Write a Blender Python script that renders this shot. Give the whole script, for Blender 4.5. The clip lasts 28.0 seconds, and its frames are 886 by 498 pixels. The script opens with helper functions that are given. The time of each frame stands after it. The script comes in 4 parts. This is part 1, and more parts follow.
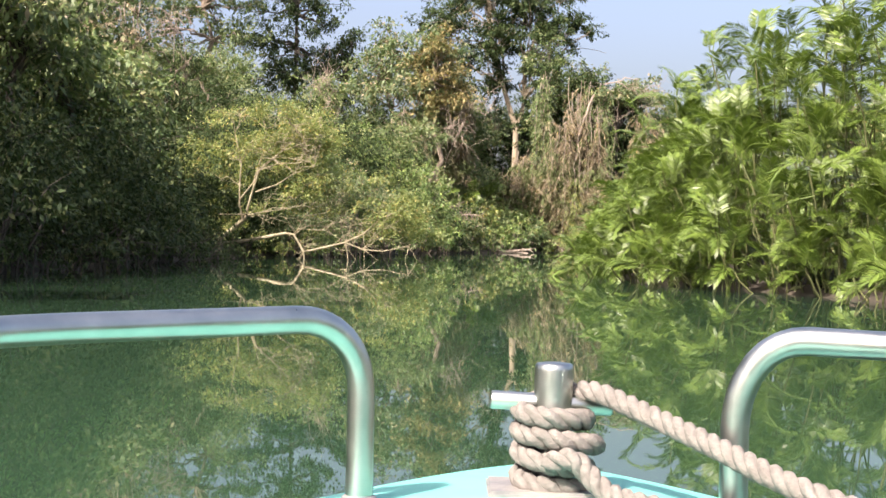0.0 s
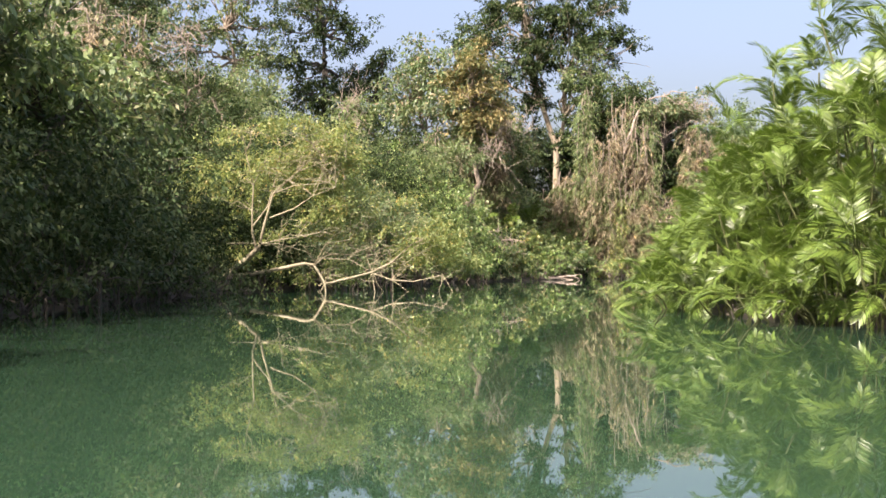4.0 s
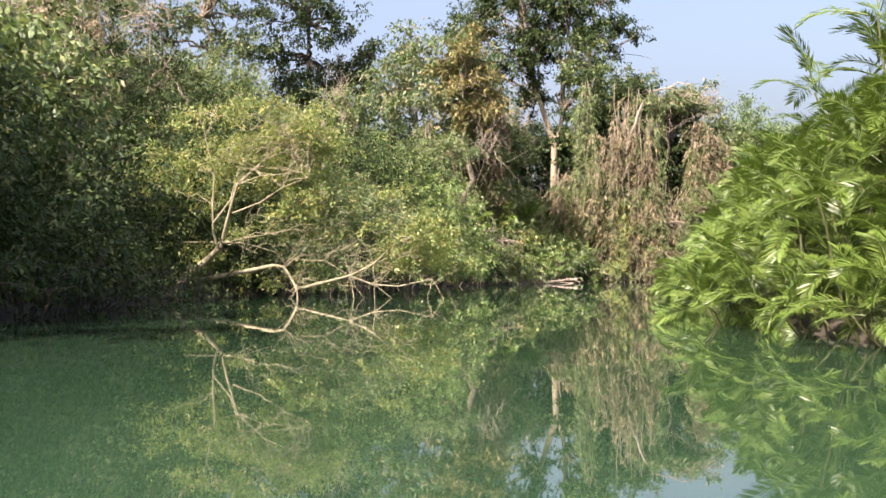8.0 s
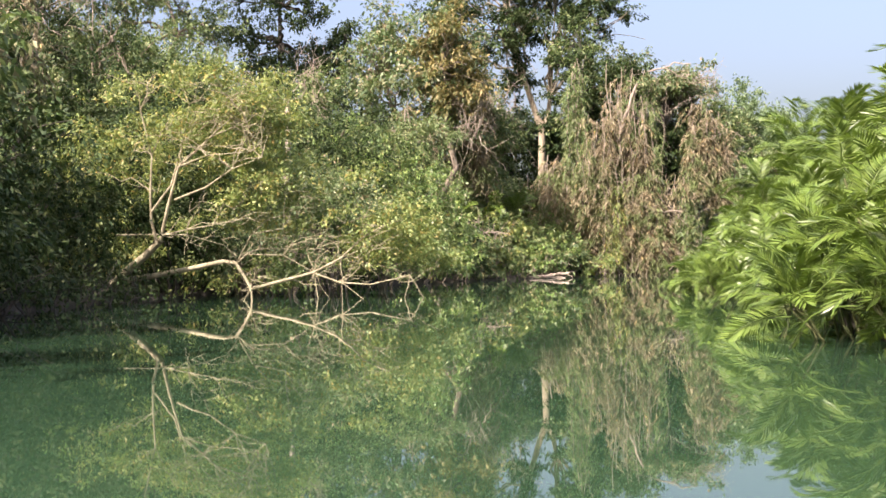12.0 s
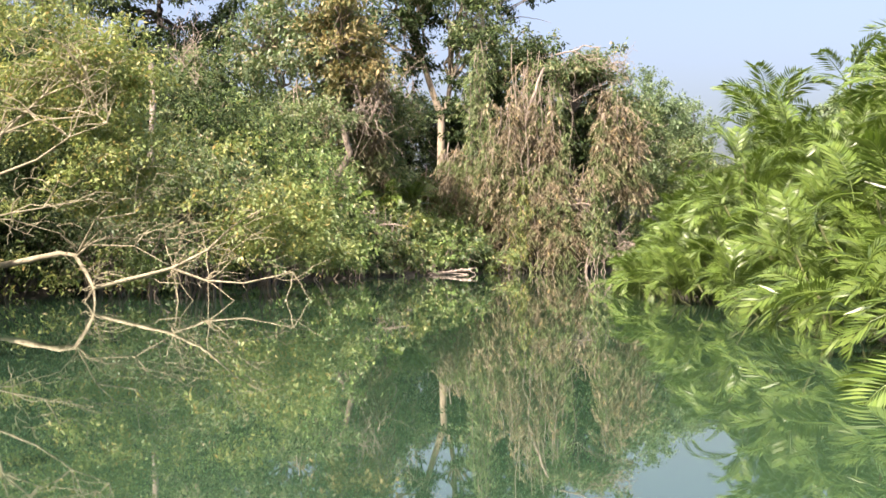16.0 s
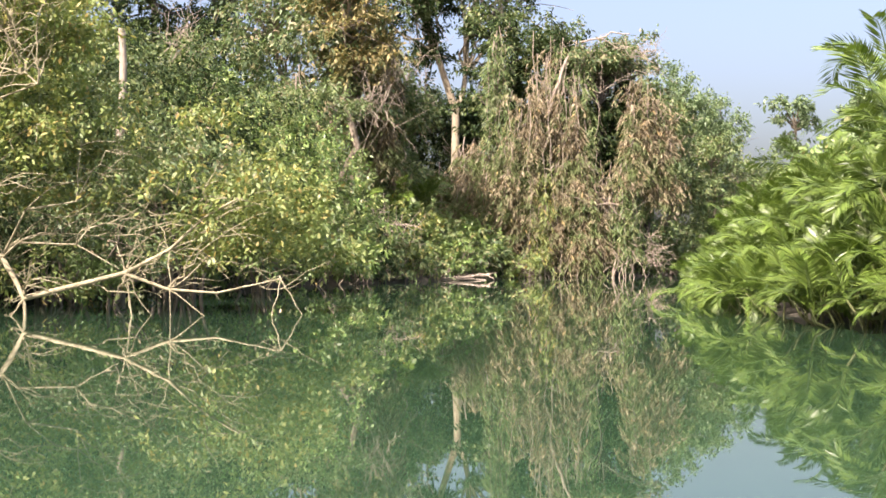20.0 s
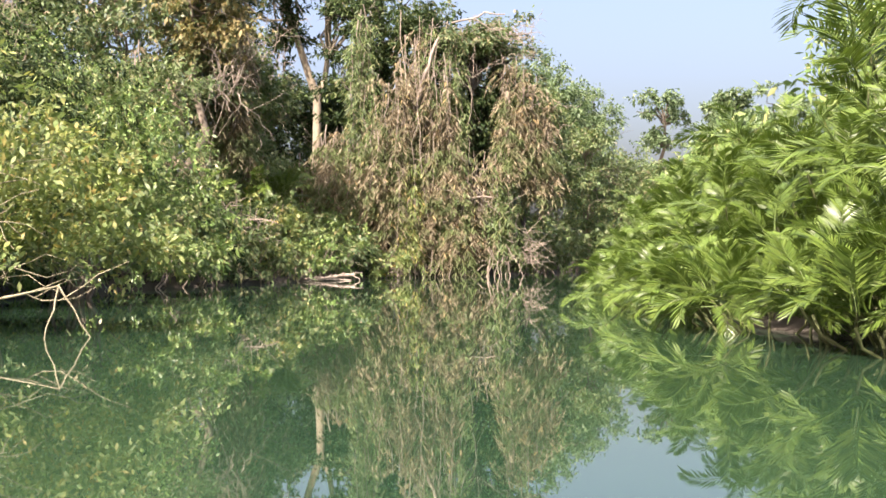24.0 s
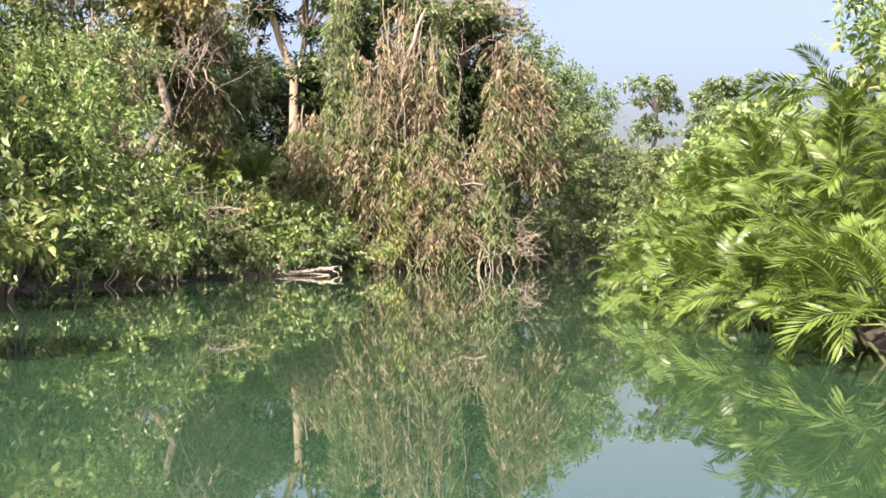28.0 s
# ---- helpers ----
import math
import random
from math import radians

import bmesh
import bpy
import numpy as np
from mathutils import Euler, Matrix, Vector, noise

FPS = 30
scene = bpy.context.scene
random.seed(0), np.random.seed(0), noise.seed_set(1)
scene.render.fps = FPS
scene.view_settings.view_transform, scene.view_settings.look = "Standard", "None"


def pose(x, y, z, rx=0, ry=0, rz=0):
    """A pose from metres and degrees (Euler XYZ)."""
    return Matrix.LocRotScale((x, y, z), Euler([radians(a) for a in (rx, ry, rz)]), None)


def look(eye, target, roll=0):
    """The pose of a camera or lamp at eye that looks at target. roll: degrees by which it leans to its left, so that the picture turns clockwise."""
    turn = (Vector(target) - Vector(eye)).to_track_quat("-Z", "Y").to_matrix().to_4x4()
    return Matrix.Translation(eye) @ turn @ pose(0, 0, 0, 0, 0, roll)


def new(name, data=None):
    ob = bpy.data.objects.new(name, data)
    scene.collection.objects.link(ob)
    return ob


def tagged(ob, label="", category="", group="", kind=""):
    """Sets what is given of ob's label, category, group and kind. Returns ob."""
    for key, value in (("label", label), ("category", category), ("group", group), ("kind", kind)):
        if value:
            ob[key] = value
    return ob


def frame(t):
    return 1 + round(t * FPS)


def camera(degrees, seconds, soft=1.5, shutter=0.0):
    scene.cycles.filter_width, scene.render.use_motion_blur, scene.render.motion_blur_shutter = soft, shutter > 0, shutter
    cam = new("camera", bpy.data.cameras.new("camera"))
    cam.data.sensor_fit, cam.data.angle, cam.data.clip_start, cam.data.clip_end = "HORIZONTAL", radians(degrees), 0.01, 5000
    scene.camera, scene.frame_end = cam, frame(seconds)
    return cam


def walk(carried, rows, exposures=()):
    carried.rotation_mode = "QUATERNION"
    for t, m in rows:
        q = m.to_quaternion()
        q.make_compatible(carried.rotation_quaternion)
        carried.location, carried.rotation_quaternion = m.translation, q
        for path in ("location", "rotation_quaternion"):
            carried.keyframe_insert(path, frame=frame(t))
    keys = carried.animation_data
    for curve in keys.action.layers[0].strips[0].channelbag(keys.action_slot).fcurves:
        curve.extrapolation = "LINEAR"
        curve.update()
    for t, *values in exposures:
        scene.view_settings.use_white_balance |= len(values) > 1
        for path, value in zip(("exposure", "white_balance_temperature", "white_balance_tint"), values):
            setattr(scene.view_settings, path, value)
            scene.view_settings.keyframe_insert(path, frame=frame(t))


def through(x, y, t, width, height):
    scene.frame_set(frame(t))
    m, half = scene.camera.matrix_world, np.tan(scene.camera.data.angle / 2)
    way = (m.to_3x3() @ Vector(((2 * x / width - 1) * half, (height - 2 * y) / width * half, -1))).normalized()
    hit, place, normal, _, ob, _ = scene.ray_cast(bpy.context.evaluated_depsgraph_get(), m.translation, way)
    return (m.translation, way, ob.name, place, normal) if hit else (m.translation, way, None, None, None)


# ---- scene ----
cam = camera(37.22, 28.0, soft=1.6)
EYE = 0.8
PATH = [    # seconds, x, y, yaw, pitch, roll
    (0.0, 0.000, 0.000, -0.00, -0.34, -0.86),
    (0.5, 0.018, 0.740, 0.20, 0.23, -0.47),
    (1.0, 0.034, 1.477, 0.60, 0.60, -0.78),
    (1.5, 0.047, 2.213, 0.97, 0.79, -0.42),
    (2.0, 0.053, 2.951, 1.42, 0.70, -0.12),
    (2.5, 0.052, 3.697, 1.86, 0.72, 0.17),
    (4.5, 0.029, 6.729, 1.69, 0.89, 0.33),
    (5.0, 0.027, 7.489, 1.60, 0.67, 0.16),
    (5.5, 0.026, 8.248, 1.44, 0.59, 0.58),
    (6.0, 0.020, 9.007, 1.86, 0.86, 0.89),
    (6.5, 0.020, 9.767, 1.78, 1.04, 0.31),
    (7.0, -0.003, 10.534, 1.07, 0.78, 0.01),
    (7.5, -0.022, 11.292, 1.03, 0.83, 0.06),
    (8.0, -0.033, 12.047, 1.41, 0.99, 0.29),
    (8.5, -0.038, 12.800, 1.39, 1.07, 0.38),
    (9.0, -0.048, 13.560, 1.46, 1.08, 0.24),
    (9.5, -0.050, 14.313, 1.62, 1.09, 0.32),
    (10.0, -0.058, 15.067, 1.55, 1.10, 0.45),
    (10.5, -0.052, 15.815, 1.45, 1.14, 0.88),
    (11.0, -0.055, 16.580, 1.22, 1.06, 0.74),
    (11.5, -0.071, 17.364, 0.97, 0.78, 0.82),
    (13.5, -0.134, 20.579, -0.67, 0.73, 0.48),
    (14.0, -0.152, 21.387, -1.31, 0.58, 0.39),
    (14.5, -0.157, 22.191, -1.86, 0.61, 0.42),
    (15.0, -0.150, 22.987, -2.75, 0.61, 0.22),
    (15.5, -0.154, 23.768, -3.41, 0.49, 0.14),
    (16.0, -0.151, 24.555, -4.00, 0.50, 0.52),
    (16.5, -0.149, 25.346, -4.37, 0.55, 0.55),
    (17.0, -0.145, 26.150, -4.54, 0.66, 0.42),
    (17.5, -0.139, 26.956, -4.65, 0.60, 0.35),
    (18.0, -0.133, 27.764, -4.29, 0.53, 0.16),
    (18.5, -0.120, 28.553, -3.84, 0.63, 0.30),
    (19.0, -0.111, 29.338, -3.88, 0.83, 0.28),
    (19.5, -0.104, 30.116, -3.71, 0.82, 0.40),
    (20.0, -0.087, 30.892, -3.63, 0.68, 0.29),
    (20.5, -0.066, 31.659, -3.71, 0.62, 0.48),
    (21.0, -0.036, 32.414, -3.92, 0.63, 0.60),
    (21.5, 0.011, 33.157, -4.55, 0.57, 0.56),
    (23.5, 0.380, 36.113, -8.83, 0.60, 0.43),
    (24.0, 0.469, 36.849, -9.53, 0.57, 0.67),
    (24.5, 0.562, 37.574, -10.24, 0.60, 0.81),
    (25.0, 0.651, 38.290, -10.93, 0.54, 1.08),
    (25.5, 0.741, 38.992, -11.14, 0.49, 0.97),
    (26.0, 0.825, 39.685, -10.99, 0.48, 0.92),
    (26.5, 0.912, 40.357, -10.64, 0.45, 1.11),
    (27.0, 1.000, 41.003, -10.57, 0.38, 1.19),
    (27.5, 1.095, 41.620, -10.36, 0.33, 1.16),
    (28.0, 1.188, 42.223, -10.27, 0.24, 0.77),
]
walk(cam, [(t, pose(x, y, EYE, 90 + pitch, roll, yaw)) for t, x, y, yaw, pitch, roll in PATH], exposures=[(0.0, 1.45, 6550, 22), (28.0, 1.55, 6550, 22)])

# ---- light ----
world = bpy.data.worlds.new("sky")
scene.world = world
world.use_nodes = True
wn = world.node_tree.nodes
sky = wn.new("ShaderNodeTexSky")
sky.sky_type = "NISHITA"
sky.sun_disc = False
SUN_EL, SUN_AZ = 48.0, 218.0      # degrees; azimuth clockwise from +y
sky.sun_elevation = radians(SUN_EL)
sky.sun_rotation = radians(SUN_AZ)
sky.air_density, sky.dust_density, sky.ozone_density = 1.0, 6.5, 1.0
wn["Background"].inputs[1].default_value = 0.12
world.node_tree.links.new(sky.outputs[0], wn["Background"].inputs[0])
sun_data = bpy.data.lights.new("sun", "SUN")
sun_data.energy, sun_data.angle, sun_data.color = 5.0, radians(0.6), (1.0, 0.92, 0.8)
sun = new("sun", sun_data)
sdir = Vector((math.sin(radians(SUN_AZ)) * math.cos(radians(SUN_EL)), math.cos(radians(SUN_AZ)) * math.cos(radians(SUN_EL)), math.sin(radians(SUN_EL))))
sun.matrix_world = look(sdir * 60, (0, 0, 0))


# ---- materials ----
def node_mat(name):
    m = bpy.data.materials.new(name)
    m.use_nodes = True
    nt = m.node_tree
    return m, nt, nt.nodes["Principled BSDF"], nt.nodes["Material Output"]


def ramp(nt, stops):
    r = nt.nodes.new("ShaderNodeValToRGB")
    els = r.color_ramp.elements
    while len(els) < len(stops):
        els.new(0.5)
    for e, (p, c) in zip(els, stops):
        e.position, e.color = p, (*c, 1)
    return r


def noise_tex(nt, scale, detail=4, rough=0.55, coords="Object"):
    tc = nt.nodes.new("ShaderNodeTexCoord")
    n = nt.nodes.new("ShaderNodeTexNoise")
    n.inputs["Scale"].default_value, n.inputs["Detail"].default_value, n.inputs["Roughness"].default_value = scale, detail, rough
    nt.links.new(tc.outputs[coords], n.inputs["Vector"])
    return n


def leaf_mat(name, stops, patch=None, gloss=0.5, through=0.25, tint=(0.95, 1.0, 0.7), patch_scale=0.35, patch_at=0.62, gain=(1.72, 1.2, 2.6), spec=0.45):
    """Leaves: colour by leaf, patches of another tone at branch size, light passing through."""
    m, nt, bsdf, out = node_mat(name)
    geo = nt.nodes.new("ShaderNodeNewGeometry")
    r = ramp(nt, [(p, (gain[0] * c[0], gain[1] * c[1], gain[2] * c[2])) for p, c in stops])
    nt.links.new(geo.outputs["Random Per Island"], r.inputs[0])
    col = r.outputs[0]
    if patch:
        n = noise_tex(nt, patch_scale, 3)
        edge = ramp(nt, [(patch_at - 0.06, (0, 0, 0)), (patch_at + 0.06, (1, 1, 1))])
        nt.links.new(n.outputs[0], edge.inputs[0])
        mx = nt.nodes.new("ShaderNodeMix")
        mx.data_type = "RGBA"
        nt.links.new(edge.outputs[0], mx.inputs[0])
        nt.links.new(col, mx.inputs[6])
        mx.inputs[7].default_value = (gain[0] * patch[0], gain[1] * patch[1], gain[2] * patch[2], 1)
        col = mx.outputs[2]
    shade = noise_tex(nt, 1.7, 2)
    hsv = nt.nodes.new("ShaderNodeHueSaturation")
    mr = nt.nodes.new("ShaderNodeMapRange")
    mr.inputs[1].default_value, mr.inputs[2].default_value, mr.inputs[3].default_value, mr.inputs[4].default_value = 0.3, 0.7, 0.7, 1.3
    nt.links.new(shade.outputs[0], mr.inputs[0])
    nt.links.new(mr.outputs[0], hsv.inputs["Value"])
    nt.links.new(col, hsv.inputs["Color"])
    nt.links.new(hsv.outputs[0], bsdf.inputs["Base Color"])
    bsdf.inputs["Roughness"].default_value = gloss
    bsdf.inputs["Specular IOR Level"].default_value = spec
    tr = nt.nodes.new("ShaderNodeBsdfTranslucent")
    warm = nt.nodes.new("ShaderNodeMix")
    warm.data_type, warm.blend_type = "RGBA", "MULTIPLY"
    warm.inputs[0].default_value = 1.0
    nt.links.new(hsv.outputs[0], warm.inputs[6])
    warm.inputs[7].default_value = (*[1.6 * c for c in tint], 1)
    nt.links.new(warm.outputs[2], tr.inputs[0])
    mix = nt.nodes.new("ShaderNodeMixShader")
    mix.inputs[0].default_value = through
    nt.links.new(bsdf.outputs[0], mix.inputs[1])
    nt.links.new(tr.outputs[0], mix.inputs[2])
    nt.links.new(mix.outputs[0], out.inputs[0])
    return m


def rough_mat(name, c1, c2, scale=6.0, rough=0.85, bump=0.3, metal=0.0, stretch=(1, 1, 1), c3=None):
    m, nt, bsdf, out = node_mat(name)
    n = noise_tex(nt, scale, 6, 0.65)
    mp = nt.nodes.new("ShaderNodeMapping")
    mp.inputs["Scale"].default_value = stretch
    tc = nt.nodes.new("ShaderNodeTexCoord")
    nt.links.new(tc.outputs["Object"], mp.inputs[0])
    nt.links.new(mp.outputs[0], n.inputs["Vector"])
    r = ramp(nt, [(0.3, c1), (0.68, c2)] + ([(0.8, c3)] if c3 else []))
    nt.links.new(n.outputs[0], r.inputs[0])
    nt.links.new(r.outputs[0], bsdf.inputs["Base Color"])
    bsdf.inputs["Roughness"].default_value, bsdf.inputs["Metallic"].default_value = rough, metal
    b = nt.nodes.new("ShaderNodeBump")
    b.inputs["Strength"].default_value, b.inputs["Distance"].default_value = bump, 0.02
    nt.links.new(n.outputs[0], b.inputs["Height"])
    nt.links.new(b.outputs[0], bsdf.inputs["Normal"])
    return m


LEAF_MID = leaf_mat("leaf_mid_green", [(0.0, (0.035, 0.075, 0.012)), (0.4, (0.06, 0.13, 0.02)), (0.8, (0.10, 0.18, 0.03)), (1.0, (0.13, 0.17, 0.04))], patch=(0.08, 0.15, 0.03))
LEAF_BRIGHT = leaf_mat("leaf_bright_green", [(0.0, (0.05, 0.12, 0.015)), (0.5, (0.09, 0.2, 0.025)), (0.9, (0.15, 0.26, 0.04)), (1.0, (0.2, 0.24, 0.05))], patch=(0.06, 0.14, 0.02), gloss=0.42)
# dark green that also carries painted shade for the left bank and gaps
LEAF_DARK_SHADE = leaf_mat("leaf_dark_green_shade", [(0.0, (0.02, 0.042, 0.012)), (0.6, (0.036, 0.07, 0.016)), (1.0, (0.08, 0.105, 0.03))], patch=(0.045, 0.07, 0.02), through=0.16, gloss=0.6, spec=0.18, gain=(1.0, 0.9, 1.15))
LEAF_YELLOW = leaf_mat("leaf_yellow_green", [(0.0, (0.07, 0.13, 0.02)), (0.45, (0.11, 0.18, 0.03)), (0.88, (0.17, 0.23, 0.04)), (1.0, (0.24, 0.22, 0.04))], patch=(0.09, 0.16, 0.03), through=0.3, gain=(1.62, 1.25, 2.3))
LEAF_OLIVE = leaf_mat("leaf_olive_dry", [(0.0, (0.05, 0.075, 0.025)), (0.6, (0.10, 0.13, 0.04)), (0.88, (0.16, 0.15, 0.06)), (1.0, (0.26, 0.18, 0.09))], patch=(0.07, 0.11, 0.03), gain=(1.25, 1.35, 1.7))
LEAF_DRY = leaf_mat("leaf_dry_brown", [(0.0, (0.075, 0.06, 0.03)), (0.35, (0.165, 0.132, 0.072)), (0.7, (0.265, 0.22, 0.13)), (0.94, (0.34, 0.29, 0.18)), (1.0, (0.36, 0.25, 0.09))], patch=(0.10, 0.13, 0.04), gloss=0.7, through=0.22, tint=(1.0, 0.9, 0.7), patch_at=0.52, patch_scale=0.9, gain=(1.0, 1.0, 1.05))
# dry leaf tones with a drifting amber lens tint painted in
LEAF_GOLD_TINT = leaf_mat("leaf_golden_dry_tint", [(0.0, (0.08, 0.10, 0.035)), (0.4, (0.15, 0.14, 0.05)), (0.75, (0.24, 0.19, 0.075)), (1.0, (0.34, 0.27, 0.12))], patch=(0.12, 0.14, 0.045), gloss=0.65, gain=(1.0, 1.0, 1.0))
# distance haze is mixed into this paler leaf colour
LEAF_HAZE = leaf_mat("leaf_haze_green", [(0.0, (0.07, 0.11, 0.04)), (0.6, (0.11, 0.16, 0.06)), (1.0, (0.16, 0.2, 0.08))], patch=(0.09, 0.13, 0.05), gain=(1.25, 1.25, 1.5))
LEAF_PALM = leaf_mat("palm_leaflet", [(0.0, (0.046, 0.125, 0.012)), (0.5, (0.066, 0.165, 0.016)), (1.0, (0.088, 0.2, 0.022))], patch=(0.105, 0.2, 0.022), gloss=0.38, through=0.16, tint=(0.95, 1.0, 0.55), spec=0.4, gain=(1.3, 0.82, 1.35), patch_scale=0.8)
LEAF_PALM_DRY = leaf_mat("palm_leaflet_dry", [(0.0, (0.14, 0.105, 0.05)), (1.0, (0.28, 0.225, 0.12))], gloss=0.6, through=0.2, gain=(1.0, 1.0, 1.0))
BARK = rough_mat("bark_grey_brown", (0.10, 0.075, 0.05), (0.24, 0.2, 0.15), 9, stretch=(1, 1, 0.3))
BARK_PALE = rough_mat("bark_pale", (0.15, 0.12, 0.08), (0.36, 0.305, 0.21), 3.5, stretch=(1, 1, 0.5), bump=0.6, c3=(0.46, 0.4, 0.29))
BARK_LIMB = rough_mat("bark_pale_limb", (0.16, 0.135, 0.08), (0.38, 0.34, 0.22), 5, stretch=(1, 1, 0.5), bump=0.5, c3=(0.46, 0.41, 0.28))
BARK_DARK = rough_mat("bark_dark", (0.03, 0.026, 0.02), (0.10, 0.085, 0.065), 9, stretch=(1, 1, 0.3))
BARK_DEAD = rough_mat("dead_wood", (0.16, 0.125, 0.095), (0.38, 0.32, 0.25), 7, stretch=(1, 1, 0.4))
STEM_GREEN = rough_mat("palm_stem", (0.05, 0.07, 0.02), (0.1, 0.1, 0.035), 5)
SOIL = rough_mat("bank_soil", (0.022, 0.018, 0.012), (0.06, 0.048, 0.032), 1.2, rough=0.95)


def water_mat():
    m, nt, bsdf, out = node_mat("river_water")
    n1 = noise_tex(nt, 0.05, 2)
    r = ramp(nt, [(0.35, (0.018, 0.043, 0.022)), (0.7, (0.024, 0.054, 0.028))])
    nt.links.new(n1.outputs[0], r.inputs[0])
    nt.links.new(r.outputs[0], bsdf.inputs["Base Color"])
    bsdf.inputs["Roughness"].default_value = 0.012
    bsdf.inputs["IOR"].default_value = 1.333
    bsdf.inputs["Specular IOR Level"].default_value = 0.5
    tc = nt.nodes.new("ShaderNodeTexCoord")
    mp = nt.nodes.new("ShaderNodeMapping")
    mp.inputs["Scale"].default_value = (1.0, 0.55, 1.0)
    nt.links.new(tc.outputs["Object"], mp.inputs[0])
    a = nt.nodes.new("ShaderNodeTexNoise")
    a.inputs["Scale"].default_value, a.inputs["Detail"].default_value = 0.7, 2
    c = nt.nodes.new("ShaderNodeTexNoise")
    c.inputs["Scale"].default_value, c.inputs["Detail"].default_value = 3.0, 2
    nt.links.new(mp.outputs[0], a.inputs["Vector"])
    nt.links.new(mp.outputs[0], c.inputs["Vector"])
    b1 = nt.nodes.new("ShaderNodeBump")
    b1.inputs["Strength"].default_value, b1.inputs["Distance"].default_value = 0.09, 0.018
    b2 = nt.nodes.new("ShaderNodeBump")
    b2.inputs["Strength"].default_value, b2.inputs["Distance"].default_value = 0.02, 0.004
    nt.links.new(a.outputs[0], b1.inputs["Height"])
    nt.links.new(c.outputs[0], b2.inputs["Height"])
    nt.links.new(b1.outputs[0], b2.inputs["Normal"])
    nt.links.new(b2.outputs[0], bsdf.inputs["Normal"])
    return m


WATER = water_mat()


# ---- mesh helpers ----
def grid_mesh(name, verts, faces, mat, smooth=False):
    """A mesh from arrays: verts (n, 3), faces a list of (m, k) index arrays."""
    me = bpy.data.meshes.new(name)
    verts = np.asarray(verts, dtype=np.float32)
    faces = [np.asarray(f, dtype=np.int32) for f in faces if len(f)]
    me.vertices.add(len(verts))
    me.vertices.foreach_set("co", verts.ravel())
    loops = np.concatenate([f.ravel() for f in faces])
    totals = np.concatenate([np.full(len(f), f.shape[1], np.int32) for f in faces])
    starts = np.concatenate([[0], np.cumsum(totals)[:-1]]).astype(np.int32)
    me.loops.add(len(loops))
    me.loops.foreach_set("vertex_index", loops)
    me.polygons.add(len(totals))
    me.polygons.foreach_set("loop_start", starts)
    me.polygons.foreach_set("loop_total", totals)
    if smooth:
        me.polygons.foreach_set("use_smooth", np.ones(len(totals), bool))
    me.update(calc_edges=True)
    me.validate()
    me.materials.append(mat)
    return me


def thing(name, x, y, z, label, category, group=""):
    ob = new(name)
    ob.location = (x, y, z)
    return tagged(ob, label, category, group)


def piece(name, me, parent, label=""):
    ob = new(name, me)
    ob.parent = parent
    return tagged(ob, label) if label else ob


class Tubes:
    """Collects tapered tubes into one mesh."""

    def __init__(self):
        self.v, self.f, self.n = [], [], 0

    def add(self, pts, r0, r1, sides=6):
        pts = np.asarray(pts, float)
        k = len(pts)
        d = np.gradient(pts, axis=0)
        d /= np.linalg.norm(d, axis=1)[:, None] + 1e-9
        u = np.empty_like(d)
        b = np.cross(d[0], (0.0, 0.0, 1.0) if abs(d[0][2]) < 0.85 else (1.0, 0.0, 0.0))
        for i in range(k):   # a frame carried along, so that the tube never twists
            b = b - d[i] * (b[0] * d[i][0] + b[1] * d[i][1] + b[2] * d[i][2])
            b = b / (math.sqrt(b[0] ** 2 + b[1] ** 2 + b[2] ** 2) + 1e-9)
            u[i] = b
        w = np.cross(d, u)
        r = np.linspace(r0, r1, k)[:, None, None] if np.isscalar(r0) else np.asarray(r0)[:, None, None]
        a = np.linspace(0, 2 * math.pi, sides, endpoint=False)[None, :, None]
        ring = pts[:, None, :] + r * (np.cos(a) * u[:, None, :] + np.sin(a) * w[:, None, :])
        self.v.append(ring.reshape(-1, 3))
        i, j = np.meshgrid(np.arange(k - 1), np.arange(sides), indexing="ij")
        j2 = (j + 1) % sides
        self.f.append(self.n + np.stack([i * sides + j, i * sides + j2, (i + 1) * sides + j2, (i + 1) * sides + j], -1).reshape(-1, 4))
        self.n += k * sides

    def mesh(self, name, mat):
        return grid_mesh(name, np.concatenate(self.v), [np.concatenate(self.f)], mat, smooth=True)


def curve_pts(rng, a, b, n=6, sag=0.0, wob=0.08):
    """A wobbly line from a to b, bowed up (sag > 0) or down."""
    a, b = np.asarray(a, float), np.asarray(b, float)
    t = np.linspace(0, 1, n)[:, None]
    p = a + (b - a) * t
    length = np.linalg.norm(b - a)
    p[:, 2:] += sag * length * 4 * t * (1 - t)
    w = rng.normal(0, wob * length, (n, 3)) * np.sin(math.pi * t) ** 0.7
    return p + w * 0.5


def spline(points, n=8):
    """A smooth line through points (Catmull-Rom)."""
    p = [np.asarray(q, float) for q in points]
    p = [2 * p[0] - p[1]] + p + [2 * p[-1] - p[-2]]
    out = []
    for i in range(1, len(p) - 2):
        for t in np.linspace(0, 1, n, endpoint=False):
            a, b, c, d = p[i - 1], p[i], p[i + 1], p[i + 2]
            out.append(0.5 * (2 * b + (c - a) * t + (2 * a - 5 * b + 4 * c - d) * t * t + (3 * b - a - 3 * c + d) * t ** 3))
    return np.array(out + [p[-2]])


